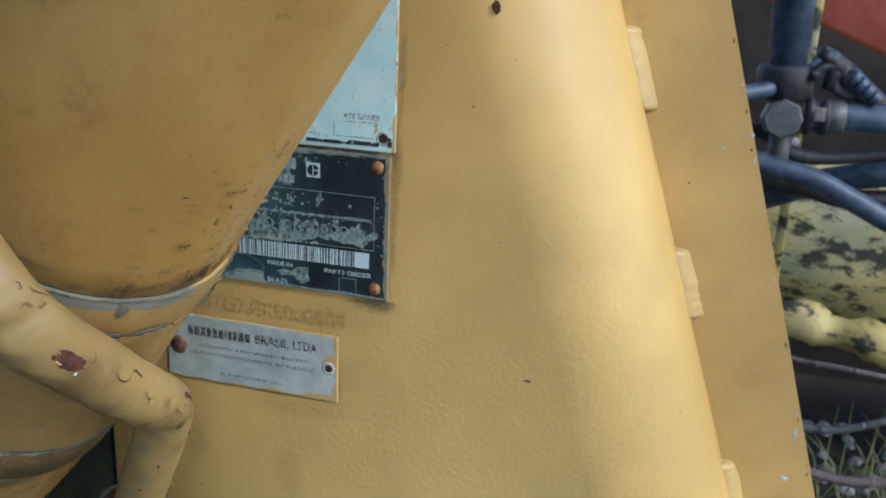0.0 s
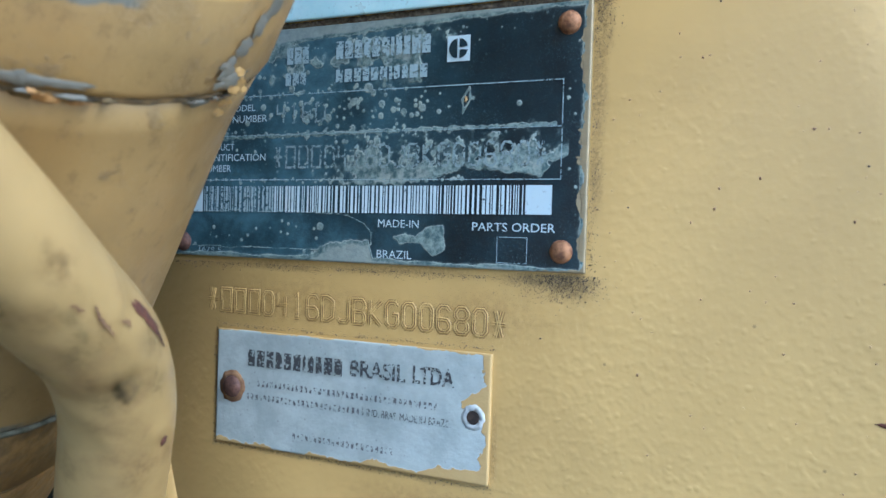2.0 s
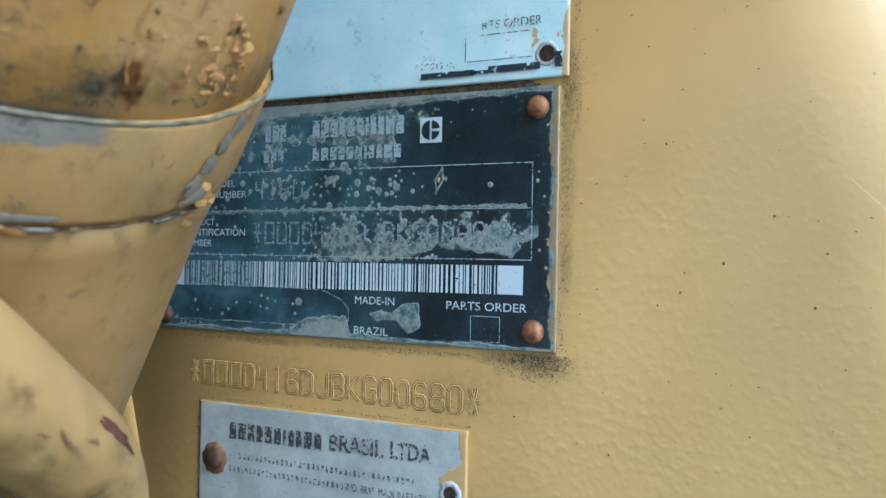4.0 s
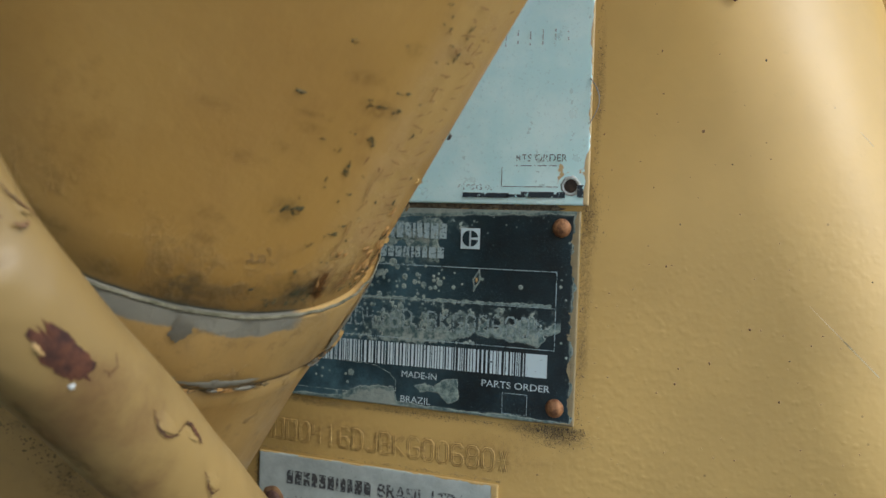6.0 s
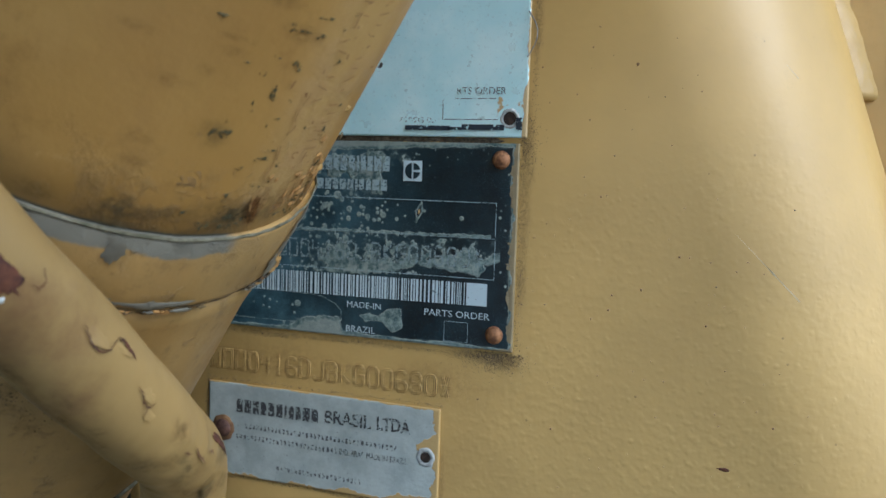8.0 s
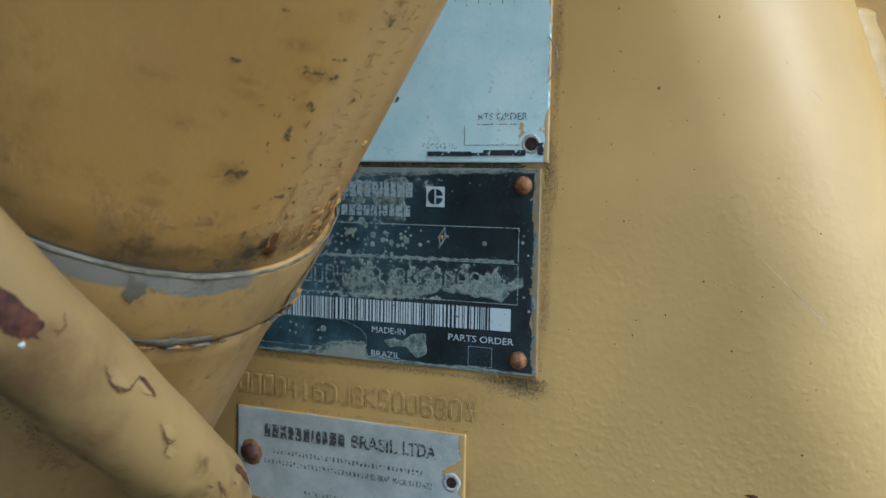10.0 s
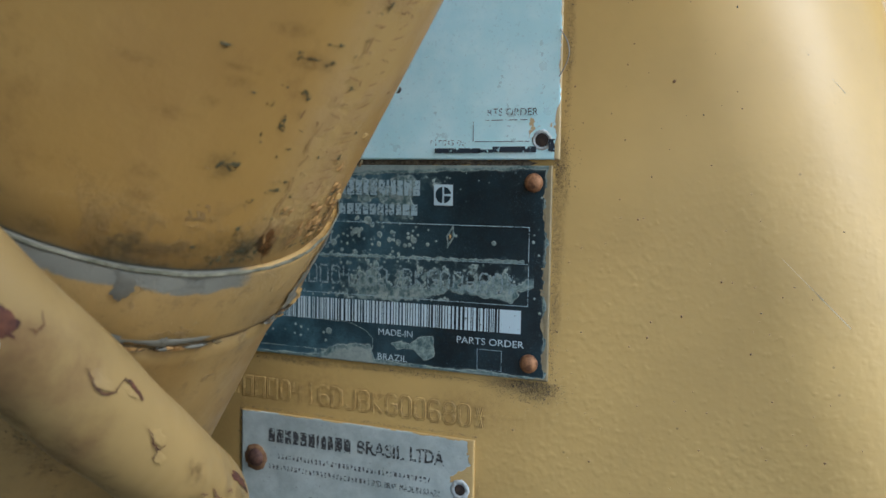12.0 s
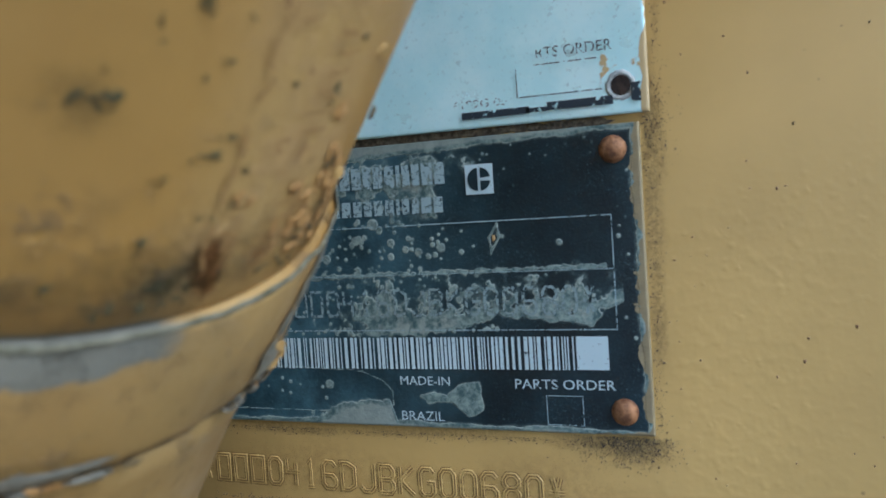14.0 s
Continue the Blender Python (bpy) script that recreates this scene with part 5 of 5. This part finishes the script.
upper, middle, lower = on_pipe(K, T0), on_pipe(M, K), on_pipe(N, B)
part("rust_patch", blob(middle, 0.0535, 2.75, 0.0068, 0.25, 3.3, 0.0003, 0.38, 64, 0.5), m_rust, pipe, "dark rust patch where paint has chipped")
part("paint_flake", blob(middle, 0.0572, 2.55, 0.0013, 0.04, 8.1, 0.0005, 0.8, 24), m_peel, pipe, "island of paint left in the rust")
part("bare_spot", blob(middle, 0.0475, 2.52, 0.0007, 0.05, 5.2, 0.0004, 0.5, 16), m_washed, pipe, "bare bright metal spot")
part("rust_patch", blob(upper, 0.0152, 3.02, 0.0032, 0.33, 6.4, 0.0003, 0.45, 56), m_rust, pipe, "dark rust patch")
part("rust_patch", blob(upper, 0.0385, 3.75, 0.003, 0.12, 1.4, 0.0002, 0.6, 24), m_bark, pipe, "faded stain")
for pts, wide in (([(0.0285, 3.12), (0.0258, 3.02), (0.0233, 2.955), (0.0208, 2.99), (0.0193, 3.049), (0.0186, 3.2), (0.0181, 3.358)], 0.00028), ([(0.0175, 3.38), (0.0155, 3.4), (0.0137, 3.382), (0.0115, 3.36), (0.0098, 3.327)], 0.0006),
                  ([(0.0045, 3.03), (0.0019, 2.994), (-0.0005, 2.9), (-0.0029, 2.842), (-0.004, 2.92), (-0.0046, 3.015)], 0.00026), ([(-0.0029, 2.842), (-0.0045, 2.72)], 0.0002),
                  ([(0.0883, 3.12), (0.0878, 3.2), (0.085, 3.18), (0.0845, 3.12)], 0.00022), ([(0.0826, 3.37), (0.079, 3.5), (0.0755, 3.68), (0.0723, 3.87)], 0.0003), ([(0.0456, 2.937), (0.0437, 3.0), (0.0431, 3.154), (0.045, 3.25)], 0.0002)):
    part("paint_crack", crack(middle, jagged(pts), wide * 0.8), m_rust, pipe, "dark edge of lifting paint")
for k, (u, v, du, dv, lift, turn) in enumerate(((0.0235, 3.13, 0.0038, 0.13, 0.00045, 3.6), (0.0145, 3.33, 0.003, 0.09, 0.0004, 3.3), (-0.001, 3.05, 0.003, 0.12, 0.0004, 3.8), (0.0865, 3.2, 0.003, 0.1, 0.00035, 3.3), (0.0775, 3.62, 0.003, 0.14, 0.0004, 2.6), (-0.006, 2.8, 0.0022, 0.1, 0.0003, 4.0))):
    part("paint_flake", peel(middle, u, v, du, dv, 3.1 * k + 1, lift, turn), m_pipe, pipe, "sheet of paint coming away along one side")
for k in range(24):
    smudge("dirt_shade_smudge", middle, -0.012 + 0.0038 * k, 1.5 + abs(rng.gauss(0, 0.35)), rng.uniform(0.003, 0.007), rng.uniform(0.1, 0.28), 130 + k, (m_brown_smudge, m_rusty_smudge, m_brown_smudge, m_olive_smudge)[k % 4], pipe, "brown dirt on the pipe's underside")
for k, (u, v) in enumerate(((0.02, 3.6), (0.028, 3.4), (0.05, 3.5), (0.044, 3.2), (0.07, 3.0))):
    smudge("dirt_shade_smudge", upper, u, v, 0.005, 0.3, 160 + k, m_olive_smudge, pipe, "dark olive smudge on the pipe")
for k, (u, v, du, dv) in enumerate(((0.1018, 2.353, 0.0014, 0.08), (0.0801, 1.3, 0.0016, 0.05), (0.0532, 0.9, 0.001, 0.06), (0.0298, 1.1, 0.0006, 0.04))):
    part("paint_chip", blob(lower, u, v, du, dv, 90 + k, 0.0003, 0.6, 14), m_rust, pipe)
for pts, wide in (([(0.0053, 3.99), (0.0062, 4.1), (0.0049, 4.197), (0.0035, 4.243)], 0.0003), ([(0.002, 4.336), (0.0008, 4.42), (0.0001, 4.509), (0.0006, 4.6)], 0.0005)):
    part("paint_crack", crack(upper, jagged(pts), wide), m_stain, pipe, "dark edge of lifting paint")
bend = on_pipe(B, M)
part("rust_patch", blob(bend, 0.018, 3.36, 0.0075, 0.12, 9.3, 0.0003, 0.5, 40), m_rust, pipe, "dark rust edge on the outside of the bend")
for pts, wide in (([(0.0364, 2.78), (0.034, 2.74), (0.0315, 2.72), (0.029, 2.73), (0.0265, 2.7)], 0.00035), ([(0.041, 2.58), (0.0385, 2.6), (0.0372, 2.66)], 0.0003), ([(0.0275, 2.93), (0.0255, 2.99), (0.0238, 2.96)], 0.0004)):
    part("paint_crack", crack(bend, jagged(pts), wide), m_stain, pipe, "dark edge of lifting paint")
for k in range(18):
    smudge("dirt_shade_smudge", bend, rng.uniform(0.004, 0.05), rng.gauss(2.3, 0.4), rng.uniform(0.003, 0.009), rng.uniform(0.12, 0.4), 180 + k, m_olive_smudge if k % 2 else m_brown_smudge, pipe, "olive-brown smudge round the bend")
for k in range(8):
    smudge("dirt_shade_smudge", lower, rng.uniform(0.02, 0.1), rng.uniform(0.6, 2.6), rng.uniform(0.004, 0.01), rng.uniform(0.12, 0.4), 210 + k, m_brown_smudge, pipe, "brown smudge on the pipe's lower run")
# the dent's soft fold shadow, painted on as a brown patch
smudge("dirt_shade_smudge", upper, -0.0022, 3.7, 0.0016, 0.55, 230, m_brown_smudge, pipe, "fold shadow of the dent painted as a brown smudge")
D2 = (B - N).normalized()
part("collar", lathe(N - D2 * 0.004, D2, [(-0.004, 0.0185), (-0.001, 0.019), (0.004, 0.0185), (0.006, 0.016), (0.009, 0.0135)], 48, 0.0006), m_collar, pipe, "chipped cream collar with rust")
part("rust_ring", lathe(N + D2 * 0.0005, D2, [(0.0028, 0.0162), (0.005, 0.0158), (0.0066, 0.014)], 40, 0.0018, close=False), m_fleck, pipe, "rust ring round the pipe's foot")
block = lathe(N - D2 * 0.034, D2, [(0, 0.022), (0.002, 0.0238), (0.027, 0.0238), (0.03, 0.0222), (0.0305, 0.0185)], 8, 0.0)
part("flange_block", block, m_mossgrey, pipe, "grey-green weathered flange block", smooth=False)
part("fitting", lathe(N - D2 * 0.1, D2, [(0, 0.02), (0.02, 0.023), (0.06, 0.0225), (0.066, 0.018)], 32), m_mossgrey, pipe, "grey painted pipe fitting")
arm = Vector((-0.85, -0.25, -0.48)).normalized()
part("bracket", sweep([N - D2 * 0.016 + arm * (0.016 + 0.01 * k) for k in range(14)], lambda u: 0.012 - 0.001 * u, 7), m_mossgrey, pipe, "dark mossy bracket strap", smooth=False)


# ---- ground and the things behind the flange ----
def soil():
    n = Nodes("soil")
    c = n.mix(n.ramp(n.noise(3, 8, 0.7), 0.35, 0.7), (0.14, 0.12, 0.095), (0.26, 0.235, 0.2))
    c = n.mix(n.ramp(n.noise(0.8, 6, shift=2.0), 0.55, 0.7), c, (0.09, 0.11, 0.045))
    n.bump(n.noise(25, 8, 0.7), 0.02)
    return n.done(c, 0.95)


m_soil = soil()
ground = part("ground", ([(-400, -400, 0), (400, -400, 0), (400, 400, 0), (-400, 400, 0)], [(0, 1, 2, 3)]), m_soil, None, smooth=False)
tagged(ground, "pale gravelly yard soil with patches of grass", "ground", kind="structure")

m_hose = simple("blue_grey_hose", (0.02, 0.034, 0.055), (0.07, 0.1, 0.15), 60, 0.45)
m_rubber = simple("black_rubber", (0.012, 0.013, 0.016), (0.035, 0.036, 0.04), 90, 0.6)
m_fit = simple("dull_grey_fitting", (0.06, 0.067, 0.066), (0.13, 0.138, 0.132), 90, 0.5, 0.2)
m_red = simple("faded_red_paint", (0.36, 0.06, 0.03), (0.5, 0.13, 0.075), 14, 0.55)
# near-black steel: the dimness of the cavity is painted into it
m_shade = simple("cavity_shade_steel", (0.016, 0.014, 0.012), (0.055, 0.042, 0.032), 12, 0.85)
# mossy green taken near black, so the gap's shade is in the colour
m_mossy_shade = simple("mossy_shade", (0.009, 0.012, 0.006), (0.04, 0.045, 0.02), 40, 0.95, lump=0.004)
m_mossy_hose = simple("mossy_rubber", (0.012, 0.016, 0.009), (0.06, 0.07, 0.04), 70, 0.7)
m_cable = simple("brown_cable", (0.07, 0.05, 0.045), (0.16, 0.12, 0.11), 70, 0.7)
m_stone = simple("pale_stone", (0.18, 0.17, 0.16), (0.42, 0.4, 0.38), 30, 0.85)


def casting_paint():
    n = Nodes("mossy_yellow_paint")
    c = n.mix(n.ramp(n.noise(9, 5), 0.3, 0.7), (0.42, 0.33, 0.09), (0.6, 0.5, 0.22))
    c = n.mix(n.ramp(n.noise(7, 5, shift=3.0), 0.5, 0.66), c, (0.34, 0.34, 0.19))
    c = n.mix(n.ramp(n.noise(19, 9, 0.74, stretch=(1, 1, 2.2), shift=5.0), 0.5, 0.57), c, (0.045, 0.042, 0.022))
    n.bump(n.noise(30, 6), 0.003)
    return n.done(c, 0.65)


m_cast = casting_paint()


def hose(name, pts, r, material, label, category="hose", ends=None):
    t = thing(name, pts[0], label, category)
    part("hose_body", sweep(rounded(pts, 0.025), r, 16), material, t)
    for at in ends or ():
        a, b = Vector(pts[at]), Vector(pts[1 if at == 0 else -2])
        d = (b - a).normalized()
        part("ferrule", lathe(a, d, [(0, r * 1.05), (0.001, r * 1.18), (0.02, r * 1.18), (0.022, r * 1.05)], 18), m_fit, t, "dull metal ferrule")
    return t


# valve fitting with hoses
valve = thing("valve_fitting", (0.25, 0.55, 1.09), "dull grey hydraulic elbow fitting with a stub pipe", "fitting")
part("body", lathe((0.25, 0.53, 1.1405), (0, -1, 0.1), [(-0.02, 0.016), (-0.018, 0.02), (0.016, 0.02), (0.019, 0.0178)], 8), m_fit, valve, "grey blocky elbow body", smooth=False)
part("stub", lathe((0.2535, 0.55, 1.07), (0.02, 0, 1), [(0, 0.013), (0.03, 0.0115), (0.06, 0.012)], 20), m_fit, valve, "stub pipe")
part("clamp", lathe((0.272, 0.548, 1.143), (1, 0.02, 0), [(0, 0.014), (0.002, 0.02), (0.008, 0.02), (0.01, 0.0165), (0.016, 0.0165), (0.018, 0.0195), (0.024, 0.0195), (0.026, 0.014)], 20), m_rubber, valve, "black clamp")
part("tag", box((0.281, 0.524, 1.141), (0.291, 0.526, 1.155), 0.001), m_stone, valve, "white tag")
part("bolt", lathe((0.266, 0.53, 1.118), (0, -1, 0), [(0, 0.005), (0.004, 0.005), (0.005, 0.003)], 6), m_stone, valve, "bright bolt head", smooth=False)
post = thing("hydraulic_riser", (0.2525, 0.55, 1.16), "blue-grey steel riser pipe with a dark rubber sleeve", "pipe")
part("riser_pipe", lathe((0.2525, 0.55, 1.16), (-0.06, 0, 1), [(0, 0.018), (0.05, 0.018), (0.052, 0.0205), (0.5, 0.0205)], 28), m_hose, post, "blue-grey pipe")
part("sleeve", lathe((0.2515, 0.55, 1.158), (-0.06, 0, 1), [(0, 0.021), (0.003, 0.028), (0.03, 0.03), (0.036, 0.026)], 28, 0.002), m_rubber, post, "black sleeve")
hose("hydraulic_hose", [(0.29, 0.55, 1.1437), (0.36, 0.56, 1.143), (0.6, 0.62, 1.13)], 0.0145, m_hose, "thick blue-grey hydraulic hose from the fitting", ends=(0,))
hose("hydraulic_hose", [(0.2, 0.53, 1.102), (0.24, 0.53, 1.091), (0.293, 0.53, 1.081), (0.37, 0.53, 1.043), (0.6, 0.56, 0.94)], 0.0115, m_hose, "sagging dark blue hydraulic hose", ends=(0,))
hose("hydraulic_hose", [(0.24, 0.62, 1.03), (0.31, 0.6, 1.066), (0.363, 0.58, 1.083), (0.6, 0.58, 1.11)], 0.0145, m_hose, "blue-grey hydraulic hose behind the others")
hose("thin_hose", [(0.17, 0.5, 1.16), (0.218, 0.52, 1.1647), (0.266, 0.55, 1.18), (0.3, 0.6, 1.2)], 0.009, m_hose, "dark hose across the riser")
hose("wiring_bundle", [(0.285, 0.6, 1.2), (0.305, 0.6, 1.19), (0.33, 0.6, 1.168), (0.36, 0.62, 1.145)], 0.014, m_rubber, "black taped wiring bundle with a plug", "wiring")

hose("wiring_bundle", [(0.2, 0.57, 1.12), (0.24, 0.56, 1.125), (0.262, 0.55, 1.1), (0.3, 0.57, 1.095), (0.42, 0.6, 1.11)], 0.0075, m_rubber, "black cables crossing below the fitting", "wiring")
hose("wiring_bundle", [(0.276, 0.53, 1.19), (0.284, 0.53, 1.205), (0.297, 0.54, 1.196), (0.29, 0.55, 1.17), (0.32, 0.56, 1.165)], 0.0055, m_rubber, "black looped cable beside the riser", "wiring")
hose("wiring_bundle", [(0.19, 0.58, 1.07), (0.24, 0.57, 1.06), (0.285, 0.56, 1.068), (0.33, 0.58, 1.05), (0.45, 0.6, 1.06)], 0.011, m_rubber, "black hose behind the casting's top", "wiring")
plug = thing("wiring_plug", (0.31, 0.55, 1.165), "grey-blue ribbed wiring connector on black cables", "connector")
for k in range(4):
    part("plug_shell", lathe((0.312 + 0.0075 * k, 0.552, 1.1865 - 0.0062 * k), (0.77, 0.1, -0.63), [(0, 0.0075), (0.001, 0.0095 - 0.0006 * k), (0.0075, 0.0095 - 0.0006 * k), (0.0085, 0.0075)], 14), m_hose, plug)

hose("mossy_hose", [(-0.21, 0.06, 0.7), (-0.215, 0.06, 0.95), (-0.225, 0.07, 1.05), (-0.26, 0.09, 1.3)], 0.011, m_mossy_hose, "dark mossy rubber hose beside the side panel")
hose("mossy_hose", [(-0.25, 0.09, 0.7), (-0.235, 0.09, 0.97), (-0.2, 0.12, 1.08), (-0.2, 0.21, 1.3)], 0.009, m_mossy_hose, "dark mossy rubber hose crossing behind another")
casting = thing("axle_casting", (0.45, 0.75, 0.85), "mossy chipped yellow cast housing behind the hoses", "machine part")
part("housing", lathe((0.16, 0.9, 0.92), (1, -0.08, -0.03), [(0, 0.09), (0.02, 0.115), (0.2, 0.13), (0.34, 0.15), (0.5, 0.152), (0.9, 0.14)], 56, 0.008), m_cast, casting, "rounded yellow housing with black chips")
lip = [(0.22 + 0.016 * k, 0.67 + 0.006 * math.sin(k), 0.893 - 0.003 * k + 0.005 * math.sin(1.3 * k)) for k in range(28)]
part("lip", sweep(lip, lambda u: 0.021 + 0.004 * math.sin(31 * u), 14, 0.009), m_cast, casting, "ragged lower yellow lip")
strip = thing("yellow_guard", (0.28, 0.645, 0.6), "narrow pale yellow guard strip behind the riser", "guard")
part("strip", box((0.275, 0.64, 0.6), (0.286, 0.65, 1.6), 0.002), m_cast, strip)
beam = thing("red_beam", (0.5, 0.85, 1.2), "faded red painted steel beam", "beam")
bm = box((-0.5, -0.03, -0.06), (0.5, 0.03, 0.06), 0.006)
bm.transform(Matrix.Translation((0.55, 0.88, 1.19)) @ Euler((0, radians(22), 0)).to_matrix().to_4x4())
part("beam_body", bm, m_red, beam)
# the tall wall left of the cylinder is added only to keep light off
for name, lo, hi, label in (("inner_plate", (0.16, 1.15, 0.0), (1.6, 1.17, 1.25), "dark steel plate inside the machine, cavity shade in its colour"), ("lower_pan", (0.2, 0.62, 0.55), (1.2, 1.151, 0.6), "dark steel pan under the casting"), ("left_light_block", (-0.36, -0.5, 0.0), (-0.33, 0.19, 2.5), "dark wall added beside the cylinder to block light from the left"), ("inner_wall", (-0.9, 0.2, 0.0), (0.1, 0.22, 1.75), "mossy steel wall behind the side panel, darkened with the gap's shade")):
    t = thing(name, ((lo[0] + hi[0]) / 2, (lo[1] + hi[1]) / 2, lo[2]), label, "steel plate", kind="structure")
    part("plate", box(lo, hi, 0.003), m_shade if name in ("inner_plate", "lower_pan") else m_mossy_shade, t, smooth=False)
hose("loose_cable", [(0.26, 0.58, 0.87), (0.309, 0.56, 0.863), (0.35, 0.55, 0.867), (0.392, 0.55, 0.8635), (0.6, 0.6, 0.84)], 0.0032, m_cable, "thin brown cable hanging below the casting", "cable")
hose("loose_cable", [(0.28, 0.57, 0.777), (0.334, 0.55, 0.784), (0.37, 0.55, 0.79), (0.412, 0.55, 0.8112), (0.6, 0.6, 0.87)], 0.0042, m_fit, "pale grey cable hanging below the casting", "cable")
hose("loose_cable", [(0.3, 0.55, 0.745), (0.3486, 0.55, 0.729), (0.39, 0.55, 0.726), (0.4254, 0.55, 0.734), (0.62, 0.6, 0.74)], 0.006, m_cable, "brown cable low behind the flange", "cable")
rng = random.Random(77)
stones = []
for k in range(140):
    x, y, r = rng.uniform(0.24, 0.8), rng.uniform(0.63, 0.95), rng.uniform(0.006, 0.016)
    v, f = lathe((x, y, 0.6 + r * 0.3), (rng.uniform(-0.4, 0.4), 0.1, 1), [(-r * 0.7, r * 0.4), (-r * 0.2, r), (r * 0.3, r * 0.8), (r * 0.6, r * 0.2)], 7, r * 0.3)
    stones.append((v, f))
tagged(part("gravel", joined(stones), m_stone, None, smooth=False), "pale gravel and rubble lying on the pan", "gravel", kind="stuff")
blades = []
for k in range(90):
    p = Vector((rng.uniform(0.26, 0.6), rng.uniform(0.6, 0.8), 0.6))
    lean = Vector((rng.uniform(-0.06, 0.06), rng.uniform(-0.06, 0.02), rng.uniform(0.06, 0.17)))
    w = Vector((0.0016, 0.0008, 0))
    blades.append(([p - w, p + w, p + lean * 0.6 + w * 0.7, p + lean * 0.6 - w * 0.7, p + lean + Vector((lean.x * 0.5, lean.y * 0.5, -0.01))], [(0, 1, 2, 3), (3, 2, 4)]))
m_grass = simple("grass_blade", (0.05, 0.08, 0.02), (0.2, 0.2, 0.09), 20, 0.7)
tagged(part("grass", joined(blades), m_grass, None, smooth=False), "sparse green and dry grass blades", "grass", kind="stuff")
